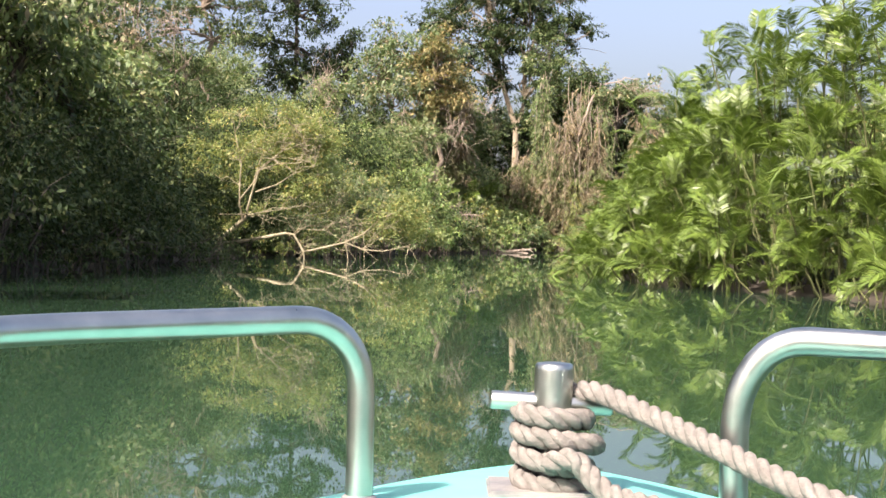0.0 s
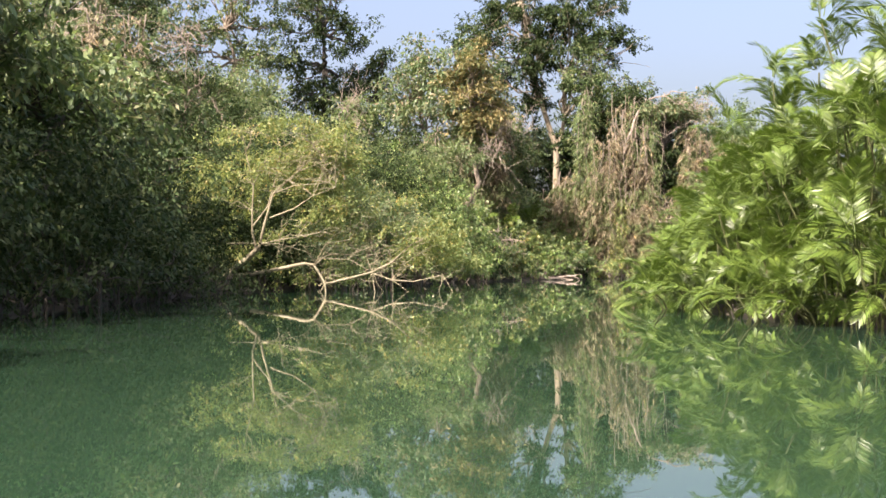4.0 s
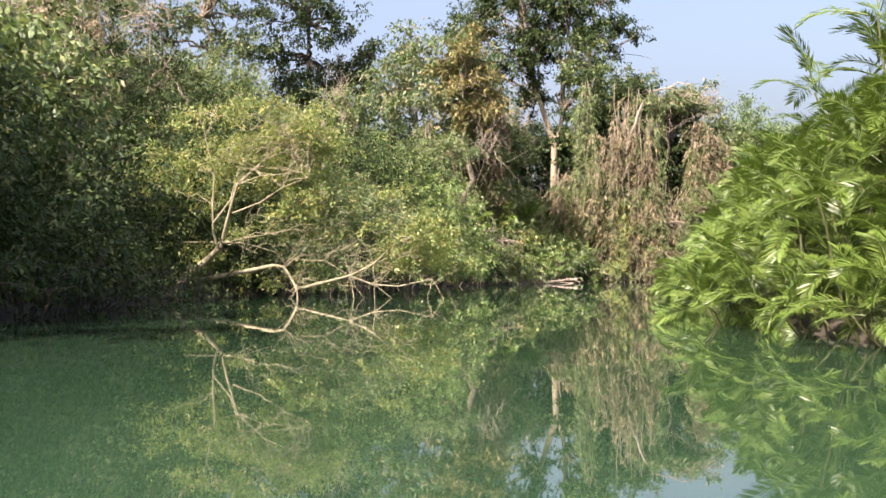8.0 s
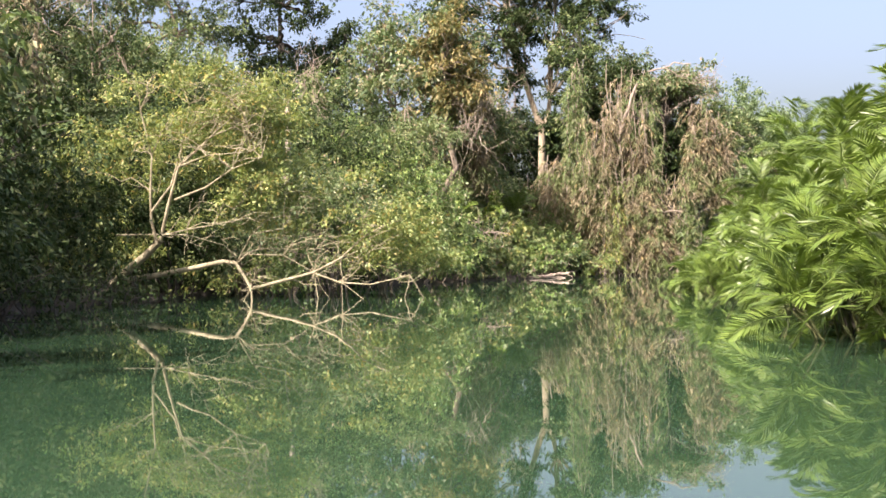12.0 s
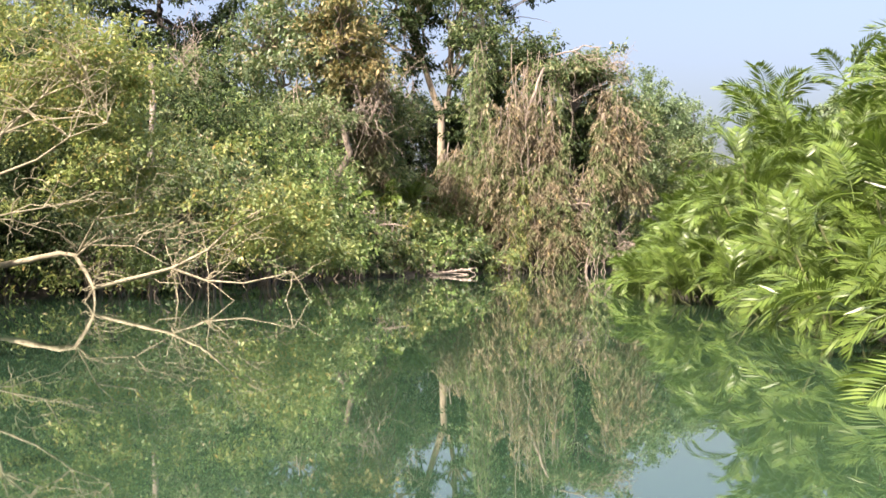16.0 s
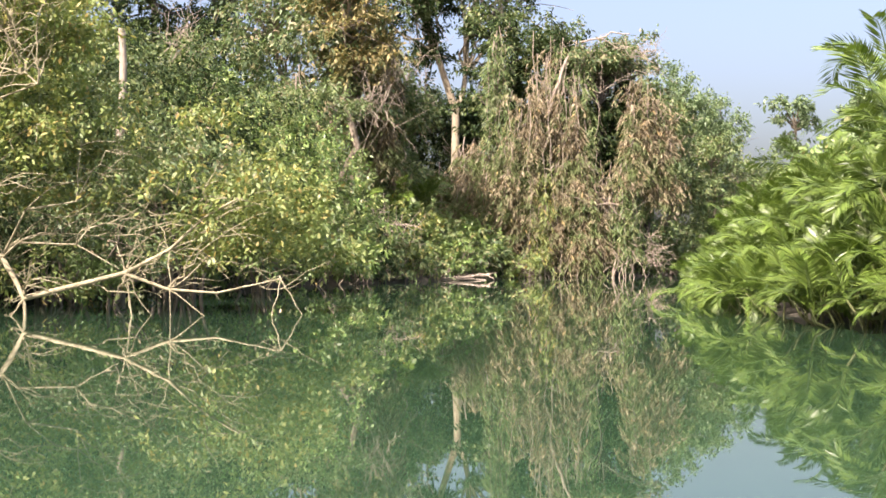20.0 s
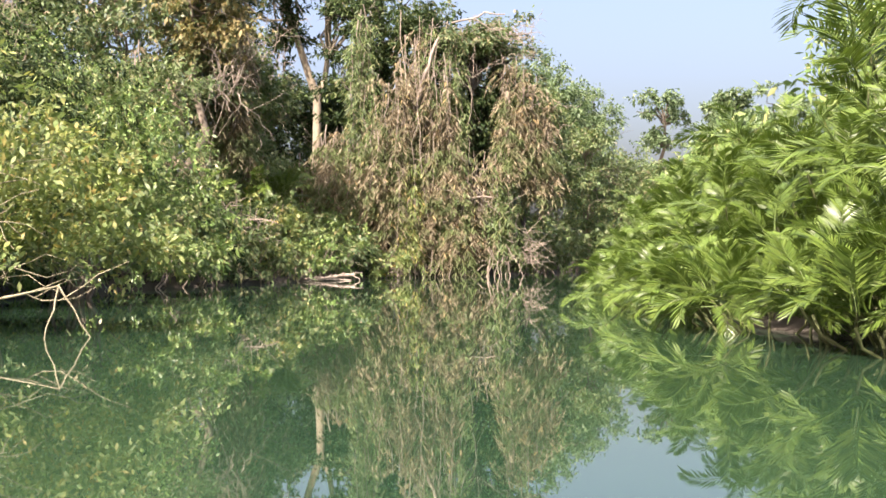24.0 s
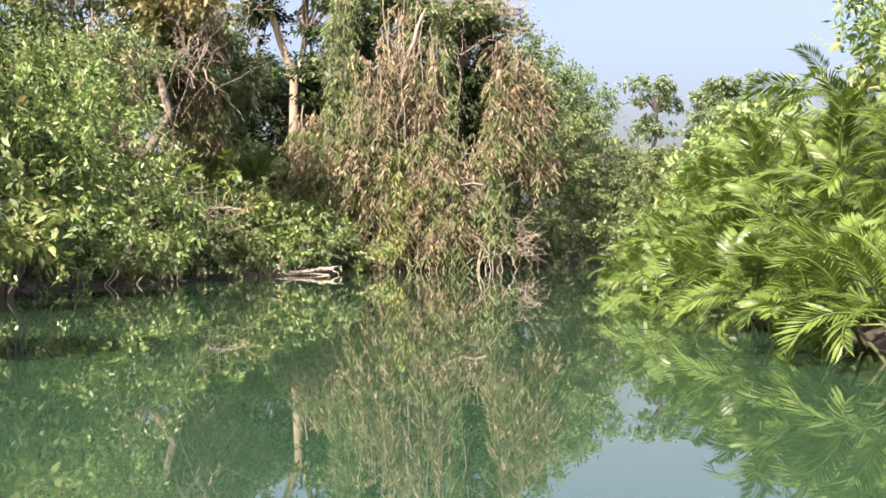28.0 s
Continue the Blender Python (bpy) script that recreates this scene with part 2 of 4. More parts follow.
def leaf_arrays(rng, pos, way, size, aspect=0.42, fold=0.12):
    """Pointed folded leaves: base at pos, running along way."""
    n = len(pos)
    way = way / (np.linalg.norm(way, axis=1)[:, None] + 1e-9)
    side = np.cross(way, rng.normal(0, 0.55, (n, 3)) + np.array([0, 0, 1.0]))
    side /= np.linalg.norm(side, axis=1)[:, None] + 1e-9
    up = np.cross(side, way)
    s = (size * rng.uniform(0.6, 1.25, n))[:, None]
    mid = pos + way * s * 0.45 + up * s * fold
    tip = pos + way * s - np.array([0, 0, 1.0]) * s * 0.12
    v = np.stack([pos, mid + side * s * aspect * 0.5, tip, mid - side * s * aspect * 0.5], 1).reshape(-1, 3)
    v[1::4] -= up * s * fold * 1.4
    v[3::4] -= up * s * fold * 1.4
    base = np.arange(n)[:, None] * 4
    return v, np.concatenate([base + np.array([[0, 1, 2]]), base + np.array([[0, 2, 3]])])


def crown_mesh(name, rng, blobs, mat, leaf=0.15, per=12, density=9.0, droop=0.25, twig=0.35, flat=0.0, aspect=0.42, cover=1.0, clumps=0.9, bunch=0.26):
    """Leaves in sprays, gathered in clumps over the outer part of several uneven blobs (centre, radii)."""
    pos, way = [], []
    for c, rad in blobs:
        rad = np.asarray(rad, float)
        area = 4 * math.pi * ((rad[0] * rad[1]) ** 1.6 + (rad[0] * rad[2]) ** 1.6 + (rad[1] * rad[2]) ** 1.6) ** (1 / 1.6) / 3 ** (1 / 1.6)
        k = max(8, int(area * density * 0.44 * cover))
        buds = rng.normal(0, 1, (max(5, int(area * clumps)), 3))
        buds /= np.linalg.norm(buds, axis=1)[:, None]
        d = buds[rng.integers(0, len(buds), k)] + rng.normal(0, 1, (k, 3)) * (bunch / rad.mean()) * np.array([1, 1, 0.6])
        d /= np.linalg.norm(d, axis=1)[:, None]
        d = d[d[:, 2] > rng.uniform(-1.0, 0.1, k)]
        k = len(d)
        ph = rng.uniform(0, 6.28, 3)
        lobe = 1 + 0.2 * np.sin(3.1 * d[:, 0] + ph[0] + 2 * d[:, 2]) + 0.14 * np.sin(4.3 * d[:, 1] + ph[1]) + 0.12 * np.sin(7 * d[:, 2] + 3 * d[:, 0] + ph[2])
        depth = 0.4 + 0.7 * rng.uniform(0, 1, k) ** 0.7
        p = np.asarray(c) + d * rad * (depth * lobe)[:, None]
        outw = d * np.array([1, 1, 0.6 - flat]) + rng.normal(0, 0.35, (k, 3)) - np.array([0, 0, droop])
        outw /= np.linalg.norm(outw, axis=1)[:, None]
        t = rng.uniform(-0.5, 1, (k, per, 1))
        pp = p[:, None, :] + outw[:, None, :] * t * twig + rng.normal(0, twig * 0.22, (k, per, 3))
        ww = outw[:, None, :] * 0.7 + rng.normal(0, 0.75, (k, per, 3)) - np.array([0, 0, droop * 1.3])
        pos.append(pp.reshape(-1, 3))
        way.append(ww.reshape(-1, 3))
    v, f = leaf_arrays(rng, np.concatenate(pos), np.concatenate(way), leaf * 1.25, aspect)
    return grid_mesh(name, v, [f], mat)


def blob_set(rng, n, centre, spread, size):
    out = []
    for _ in range(n):
        d = rng.normal(0, 1, 3)
        d /= np.linalg.norm(d)
        c = np.asarray(centre) + d * np.asarray(spread) * rng.uniform(0.35, 1) ** 0.6
        s = size * rng.uniform(0.45, 1.1)
        out.append((c, (s * rng.uniform(0.9, 1.3), s * rng.uniform(0.9, 1.3), s * rng.uniform(0.6, 0.95))))
    return out


def tree(seed, x, y, h, spread, low, mat, bark, label, n=9, size=1.5, leaf=0.16, density=8.0, droop=0.25, lean=(0, 0), r0=None, name="tree", z0=0.3, group="riverside trees", per=12, twig=0.35, twigs=0):
    """A standing tree: crown from low to h, limbs to every part of it."""
    rng = np.random.default_rng(seed)
    ob = thing(name, x, y, z0, label, "tree", group)
    mid = (low + h) / 2 - z0
    half = (h - low) / 2
    cen = np.array([lean[0], lean[1], mid])
    blobs = blob_set(rng, n, cen, (spread, spread, max(half - size * 0.5, 0.4)), size)
    tb = Tubes()
    r0 = r0 or 0.018 * h + 0.05
    top = np.array([lean[0] * 1.1, lean[1] * 1.1, (h - z0) * 0.82])
    spine = curve_pts(rng, (0, 0, -0.5), top, 9, 0, 0.05)
    tb.add(spine, r0, r0 * 0.22, 9)
    for c, rad in blobs:
        i = int(np.clip(np.searchsorted(spine[:, 2], c[2] - 1.3), 2, 7))
        end = np.asarray(c) + rng.normal(0, 0.2, 3)
        pts = curve_pts(rng, spine[i], end, 7, 0.06, 0.1)
        tb.add(pts, r0 * 0.38, 0.015, 5)
        for _ in range(2 + twigs):
            e2 = np.asarray(c) + rng.normal(0, 0.6, 3) * np.asarray(rad)
            tb.add(curve_pts(rng, pts[rng.integers(3, 6)], e2, 4, 0.05, 0.12), r0 * 0.12 + 0.008, 0.007, 3)
    piece("trunk", tb.mesh("trunk", bark), ob)
    piece("crown", crown_mesh("crown", rng, blobs, mat, leaf, per, density, droop, twig), ob)
    return ob


def shrub(seed, x, y, w, h, mat, label, leaf=0.14, density=9.0, n=5, droop=0.3, z0=0.0, name="shrub", depth=None, group="riverbank shrubs", aspect=0.42, per=12):
    rng = np.random.default_rng(seed)
    ob = thing(name, x, y, z0, label, "shrub", group)
    blobs = []
    for i in range(n):
        s = h * rng.uniform(0.28, 0.45)
        c = (rng.uniform(-0.5, 0.5) * w, rng.uniform(-0.5, 0.5) * (depth or w * 0.7), rng.uniform(0.25, 0.75) * h)
        blobs.append((np.array(c), (s * 1.2, s * 1.1, s)))
    tb = Tubes()
    for c, rad in blobs:
        a = (c[0] * 0.3 + rng.uniform(-0.2, 0.2), c[1] * 0.3, -0.4)
        pts = curve_pts(rng, a, c, 6, 0.05, 0.1)
        tb.add(pts, 0.035 + 0.006 * h, 0.012, 5)
        for _ in range(3):
            tb.add(curve_pts(rng, pts[rng.integers(2, 5)], c + rng.normal(0, 0.5, 3) * rad, 4, 0.04, 0.1), 0.015, 0.005, 4)
    piece("branchwork", tb.mesh("branchwork", BARK_DARK if mat is LEAF_DARK_SHADE else BARK), ob)
    piece("foliage", crown_mesh("foliage", rng, blobs, mat, leaf, per, density, droop, 0.3, aspect=aspect), ob)
    return ob


# ---- water, ground ----
LEFT_SHORE = [(-11, -90), (-10, 0), (-9, 22), (-8.7, 36), (-8.8, 53), (-7, 66), (-4, 80), (-0.5, 85), (2, 92), (5, 98.5), (10, 107), (16, 106.5), (19, 114), (25, 132), (34, 150), (52, 164), (90, 176)]
RIGHT_SHORE = [(11, -90), (10, 0), (6.6, 17), (3.9, 27), (3.8, 32), (5.7, 43), (6.2, 51), (7.3, 57.5), (11, 72), (17, 92), (24, 112), (33, 128), (54, 144), (90, 152)]


def shore_x(pts, y):
    return np.interp(y, [p[1] for p in pts], [p[0] for p in pts])


def build_ground():
    xs = np.concatenate([np.linspace(-1500, -60, 12), np.linspace(-50, 100, 151), np.linspace(115, 1500, 12)])
    ys = np.concatenate([np.linspace(-1500, -95, 10), np.linspace(-90, 200, 194), np.linspace(220, 2500, 14)])
    X, Y = np.meshgrid(xs, ys)
    left, right = shore_x(LEFT_SHORE, Y), shore_x(RIGHT_SHORE, Y)
    off = np.where(Y < 160, np.maximum(left - X, X - right), 6.0)
    Z = np.clip(-0.55 + 0.4 * (off + 1.0), -1.3, 0.5) + 0.12 * np.sin(X * 1.3 + Y * 0.7) * np.clip(off, 0, 1) + np.clip(off - 4, 0, 60) * 0.015
    k, l = X.shape
    i, j = np.meshgrid(np.arange(k - 1), np.arange(l - 1), indexing="ij")
    f = np.stack([i * l + j, i * l + j + 1, (i + 1) * l + j + 1, (i + 1) * l + j], -1).reshape(-1, 4)
    me = grid_mesh("ground", np.stack([X, Y, Z], -1).reshape(-1, 3), [f], SOIL, smooth=True)
    tagged(new("ground", me), "dark earth river bank under leaf litter", "ground", kind="structure")
    wv = [(-1500, -1500, 0), (1500, -1500, 0), (1500, 2500, 0), (-1500, 2500, 0)]
    tagged(new("water", grid_mesh("water", wv, [[(0, 1, 2, 3)]], WATER)), "calm green river water mirroring the trees", "water", kind="structure")


build_ground()


# ---- palms of the right bank ----
def frond_mesh(seed, length, arch, mat, droop=0.5, pairs=20, leaflet=0.42):
    """A pinnate frond: arched midrib with stiff folded leaflets in two ranks."""
    rng = np.random.default_rng(seed)
    n = 8
    t = np.linspace(0, 1, n)
    ang = np.cumsum(np.full(n, arch / n) * 2.2 * t ** 1.4)
    dx, dz = np.cos(ang) * length / n, -np.sin(ang) * length / n
    mid = np.stack([np.cumsum(dx), 0.05 * np.sin(3 * t + seed), np.cumsum(dz)], 1)
    tb = Tubes()
    tb.add(mid, 0.014, 0.004, 3)
    v, f3, f4 = [np.concatenate(tb.v)], [], [np.concatenate(tb.f)]
    base = tb.n
    for i in range(pairs):
        u = min(max(0.2 + 0.8 * (i + rng.uniform(-0.12, 0.12)) / pairs, 0.1), 0.995)
        p = np.array([np.interp(u, t, mid[:, k]) for k in range(3)])
        a = np.interp(u, t, ang)
        fwd = np.array([math.cos(a), 0, -math.sin(a)])
        up = np.array([math.sin(a), 0, math.cos(a)])
        ll = leaflet * (math.sin(math.pi * min(1, 0.22 + 0.7 * u)) ** 0.6) * rng.uniform(0.88, 1.08)
        for sgn in (-1, 1):
            way = np.array([0, sgn, 0.0]) * (1.0 - 0.35 * u) + fwd * (0.5 + 0.5 * u * u) + up * rng.uniform(0.12, 0.3)
            way /= np.linalg.norm(way)
            w = 0.0135 * rng.uniform(0.85, 1.15)
            nrm = np.cross(way, up + rng.normal(0, 0.3, 3))
            nrm /= np.linalg.norm(nrm) + 1e-9
            down = np.array([0, 0, ll * droop])
            m1 = p + way * ll * 0.5 - down * 0.12
            tip = p + way * ll - down * rng.uniform(0.4, 0.7)
            lift = up * w * 0.5
            v.append(np.array([p, m1 + nrm * w - lift, m1 - nrm * w - lift, tip]))
            f3.append(base + np.array([[0, 1, 2], [1, 3, 2]]))
            base += 4
    return grid_mesh("frond", np.concatenate(v), [np.concatenate(f3), f4[0]], mat)


FRONDS = [frond_mesh(100 + i, 0.8 + 0.07 * i, 0.75 + 0.3 * (i % 4), LEAF_PALM, 0.35 + 0.15 * (i % 3), 23, 0.28) for i in range(4)]
FRONDS += [frond_mesh(110 + i, 1.0 + 0.1 * i, 1.0 + 0.3 * i, LEAF_PALM, 0.5, 27, 0.31) for i in range(3)]
DRY_FRONDS = [frond_mesh(140 + i, 1.0 + 0.2 * i, 1.5, LEAF_PALM_DRY, 0.9, 20, 0.3) for i in range(2)]


def palm(seed, x, y, z, hub, scale, count, lean=0.0, low=-10, dry=0):
    """A clumping palm: short leaning stems and a burst of arching fronds."""
    rng = np.random.default_rng(seed)
    ob = thing("palm", x, y, z, "bushy green palm with glossy arching fronds over the water" if lean < -0.2 else "bushy green palm with glossy arching fronds on the bank", "palm", "riverbank palms")
    tb = Tubes()
    hubs = []
    for k in range(max(3, count // 5)):
        h = np.array([lean * hub * 0.7 + rng.uniform(-0.85, 0.7), rng.uniform(-0.9, 0.9), max(0.15, hub * rng.uniform(0.45, 1.05))])
        hubs.append(h)
        tb.add(curve_pts(rng, (h[0] * 0.2, h[1] * 0.4, -0.6), h, 6, 0, 0.06), 0.02, 0.014, 6)
    piece("stem", tb.mesh("stem", STEM_GREEN), ob)
    for k in range(count):
        h = hubs[k % len(hubs)]
        el = rng.uniform(low, 84) if k > 3 else rng.uniform(65, 88)
        az = k * 137.5 + rng.uniform(-25, 25)
        is_dry = k >= count - dry
        me = DRY_FRONDS[k % 2] if is_dry else FRONDS[rng.integers(0, 7)]
        fr = piece("frond", me, ob)
        fr.matrix_local = Matrix.Translation(Vector(h)) @ Euler((radians(rng.uniform(-40, 40)), radians(-el if not is_dry else 30), radians(az)), "XYZ").to_matrix().to_4x4() @ Matrix.Scale(scale * rng.uniform(0.8, 1.15), 4)
    return ob


prng = np.random.default_rng(5)
k = 0
for row, (off, part_h, sc, step) in enumerate([(0.4, 0.14, 0.85, 1.3), (0.7, 0.34, 0.9, 1.4), (1.15, 0.53, 0.9, 1.5), (1.6, 0.72, 0.95, 1.6), (2.2, 0.88, 0.95, 1.7), (3.0, 1.0, 1.0, 1.8)]):
    y = 17.0
    while y < 72:
        x = float(shore_x(RIGHT_SHORE, y)) + off + prng.uniform(-0.3, 0.3)
        top = float(np.interp(y, [12, 24, 28, 32, 36, 41, 44, 47, 50, 58, 76], [6.0, 5.8, 5.4, 4.2, 3.5, 3.7, 4.1, 4.0, 2.9, 2.9, 3.6]))
        hub = max(0.3, part_h * top * prng.uniform(0.86, 1.1) - 0.5)
        palm(300 + k, x, y + prng.uniform(-0.4, 0.4), 0.1, hub, sc * 0.93, int(prng.integers(28, 32)), lean=-0.35 if row == 0 else -0.1, low=(-10, -12, -8, -5, 0, 5)[row], dry=int(k % 9 == 0 and row in (1, 2)))
        k += 1
        y += step * (1 + 0.45 * (y > 58)) * prng.uniform(0.8, 1.2)
# taller palms that stand over the others
for x, y, hub in [(11.5, 46.7, 4.3), (9.4, 53.5, 3.9), (14.5, 63, 3.6), (-0.6, 97.5, 3.6), (1.6, 99.5, 4.0), (-2.6, 85.5, 2.2), (-4.6, 84, 2.6), (3.4, 103, 4.2), (-6.2, 75, 1.8)]:
    palm(400 + int(y), x, y, 0.3, hub, 1.6, 24, 0.1, 0)

for i, (y, off, hub) in enumerate([(64, 0.5, 0.9), (67, 1.0, 1.5), (70, 0.5, 1.1), (73.5, 0.8, 1.6), (77, 0.4, 1.0), (80, 1.0, 1.8), (69, 2.0, 2.6)]):
    palm(450 + i, float(shore_x(LEFT_SHORE, y)) - off, y, 0.2, hub, 1.5, 22, 0.15, 0)

# ---- fallen tree on the left bank ----
def fallen_tree():
    rng = np.random.default_rng(11)
    ob = thing("fallen_tree", -9.2, 53.6, 0.2, "half-fallen pale-barked tree with thin yellow-green leaves, dipping into the water", "tree")
    o = np.array([-9.2, 53.6, 0.2])
    tb = Tubes()
    trunk = np.array([(-10.1, 54.0, -0.2), (-9.11, 53.4, 0.72), (-8.41, 53.1, 1.23), (-7.96, 52.8, 1.59)])
    arm = np.array([(-9.5, 53.6, 0.5), (-8.2, 53.5, 0.68), (-7.2, 53.4, 0.86), (-6.4, 53.3, 1.02), (-6.06, 53.26, 0.98), (-5.8, 53.1, 0.62), (-5.61, 52.95, 0.3), (-5.55, 52.9, -0.3)])
    v1 = np.array([(-8.04, 52.8, 1.5), (-8.17, 52.7, 2.1), (-8.16, 52.6, 2.9), (-8.09, 52.5, 3.8), (-8.35, 52.4, 5.0)])
    v2 = np.array([(-7.96, 52.8, 1.58), (-7.71, 52.6, 2.45), (-7.37, 52.4, 3.5), (-6.46, 52.2, 4.27), (-5.5, 52.0, 4.6)])
    v3 = np.array([(-7.5, 52.5, 2.65), (-6.62, 52.3, 2.96), (-5.9, 52.0, 3.4), (-5.1, 51.8, 3.66)])
    v4 = np.array([(-8.15, 52.65, 2.35), (-7.59, 52.5, 3.04), (-7.3, 52.6, 4.1), (-7.15, 52.8, 5.2)])
    v5 = np.array([(-7.35, 52.4, 3.52), (-6.6, 52.2, 3.77), (-5.4, 52.0, 3.84)])
    b1 = np.array([(-7.88, 52.6, 1.72), (-7.15, 52.3, 1.86), (-6.45, 52.1, 1.96), (-5.4, 52.0, 2.14)])
    b2 = np.array([(-9.05, 52.5, 1.75), (-8.1, 52.4, 1.75), (-7.18, 52.4, 1.73), (-6.23, 52.6, 1.44), (-5.94, 53.2, 0.97)])
    b3 = np.array([(-6.0, 53.2, 0.97), (-5.7, 53.0, 1.2), (-4.7, 52.7, 1.16), (-4.0, 52.6, 0.76)])
    b4 = np.array([(-6.0, 53.2, 1.0), (-5.53, 52.8, 1.74), (-4.7, 52.7, 1.86), (-4.4, 52.6, 2.4)])
    a2 = np.array([(-5.6, 52.95, 0.28), (-4.6, 52.8, 0.52), (-3.9, 52.6, 0.69), (-3.15, 52.4, 1.06), (-2.6, 52.3, 1.57), (-2.0, 52.2, 1.9)])
    a3 = np.array([(-3.9, 52.6, 0.68), (-3.2, 52.5, 0.42), (-2.4, 52.4, 0.36), (-1.36, 52.3, 0.58)])
    for p, r in ((trunk, 0.125), (arm, 0.085), (v1, 0.05), (v2, 0.055), (v3, 0.032), (v4, 0.036), (v5, 0.024), (b1, 0.022), (b2, 0.02), (b3, 0.025), (b4, 0.025), (a2, 0.05), (a3, 0.034)):
        tb.add(p - o, r, r * (0.7 if p is trunk else 0.32), 9)
    uppers, lowers = (v1, v2, v3, v4, v5, v2), (a2, a3, b3, a2, b4, b1)
    ends = []
    for k in range(46):   # slender boughs that carry the sprays
        src = uppers[k % 6]
        a = src[rng.integers(len(src) // 2, len(src))]
        e = a + np.array([rng.uniform(-1.9, 2.2), rng.uniform(-0.6, 0.8), rng.uniform(-0.1, 1.3)])
        e[0], e[2] = min(e[0], -5.0), min(e[2], 6.0)
        pts = curve_pts(rng, a - o, e - o, 8, 0.08, 0.07)
        tb.add(pts, 0.017, 0.005, 5)
        ends.append(pts[-1])
        for _ in range(3):
            q = pts[rng.integers(2, 8)]
            tb.add(curve_pts(rng, q, q + np.array([rng.normal(0, 0.6), rng.normal(0, 0.3), rng.uniform(-0.1, 0.5)]), 5, 0.06, 0.1), 0.009, 0.003, 4)
    for k in range(44):   # long thin arching twigs spreading from the broken arm
        src = lowers[k % 6]
        a = src[rng.integers(0, len(src) - 1)]
        e = a + np.array([rng.uniform(-0.6, 2.6), rng.uniform(-0.6, 0.6), rng.uniform(-0.9, 1.3)])
        e[0], e[2] = min(e[0], -1.0), max(e[2], -0.1)
        pts = curve_pts(rng, a - o, e - o, 9, rng.uniform(-0.08, 0.2), 0.1)
        tb.add(pts, rng.uniform(0.009, 0.018), 0.004, 5)
        for _ in range(3):
            q = pts[rng.integers(3, 8)]
            tb.add(curve_pts(rng, q, q + np.array([rng.uniform(0.0, 0.9), rng.normal(0, 0.2), rng.uniform(-0.4, 0.5)]), 5, 0.1, 0.08), 0.009, 0.0035, 4)
    for k in range(9):   # bare twigs dipping into the water
        a = (a2, a3)[k % 2][rng.integers(0, 4)]
        e = a + np.array([rng.uniform(-0.5, 0.9), rng.uniform(-0.4, 0.3), 0])
        e[2] = -0.2
        tb.add(curve_pts(rng, a - o, e - o, 6, 0.04, 0.05), 0.012, 0.006, 5)
    piece("trunk", tb.mesh("trunk", BARK_LIMB), ob, "pale bare trunk and branches")
    blobs = []
    for e in ends:   # flat airy sprays at the ends of the boughs
        s = rng.uniform(0.45, 0.8)
        blobs.append((e + np.array([0, 0.7, 0.1]), (s * 1.35, s * 0.9, s * 0.26)))
    for k in range(32):
        x = rng.uniform(-11.0, -4.2)
        z = rng.uniform(2.4, np.interp(x, [-11, -9, -6, -4.2], [4.4, 6.2, 5.2, 3.2]))
        s = rng.uniform(0.45, 0.8)
        blobs.append((np.array([x, rng.uniform(53.4, 55.0), z]) - o, (s * 1.4, s * 0.8, s * 0.34)))
    for k in range(60):
        x = rng.uniform(-6.4, -0.7)
        z = rng.uniform(0.9 if x > -4.5 else 2.2, np.interp(x, [-6.4, -3, -0.9], [4.4, 3.5, 2.0]))
        s = rng.uniform(0.4, 0.7)
        blobs.append((np.array([x, rng.uniform(52.2, 54.8), z]) - o, (s * 1.3, s * 0.8, s * 0.36)))
    for k in range(30):   # sprays between the trunk, the arm and the water
        s = rng.uniform(0.35, 0.6)
        blobs.append((np.array([rng.uniform(-11.2, -4.5), rng.uniform(53.6, 55.2), rng.uniform(0.35, 2.4)]) - o, (s * 1.4, s * 0.8, s * 0.36)))
    piece("crown", crown_mesh("crown", rng, blobs, LEAF_YELLOW, 0.098, 34, 10.0, 0.1, 0.4, aspect=0.42, cover=0.75, clumps=1.1, bunch=0.15), ob)


fallen_tree()

# ---- left bank, shaded side ----
lrng = np.random.default_rng(21)
k = 0
y = 19.0
while y < 52:
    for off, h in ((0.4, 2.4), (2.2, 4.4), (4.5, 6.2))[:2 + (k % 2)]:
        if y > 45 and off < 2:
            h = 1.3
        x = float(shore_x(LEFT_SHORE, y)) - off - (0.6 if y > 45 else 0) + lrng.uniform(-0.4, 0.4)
        # bank shade is deepened here by the leaf colour itself
        shrub(500 + k, x, y + lrng.uniform(-0.8, 0.8), 2.8, h * lrng.uniform(0.8, 1.2), LEAF_DARK_SHADE, "dense green shrub leaning from the bank, shade put into its dark leaves", 0.135, 5.5, 6, per=13)
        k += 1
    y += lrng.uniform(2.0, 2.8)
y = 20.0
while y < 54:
    shrub(560 + int(y * 3), float(shore_x(LEFT_SHORE, y)) - 0.05 + lrng.uniform(-0.2, 0.2), y, 2.2, lrng.uniform(0.9, 1.5), LEAF_DARK_SHADE, "low shrub trailing in the water, its leaves darkened for shade", 0.11, 7.0, 4, per=12, z0=-0.1)
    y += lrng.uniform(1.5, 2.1)
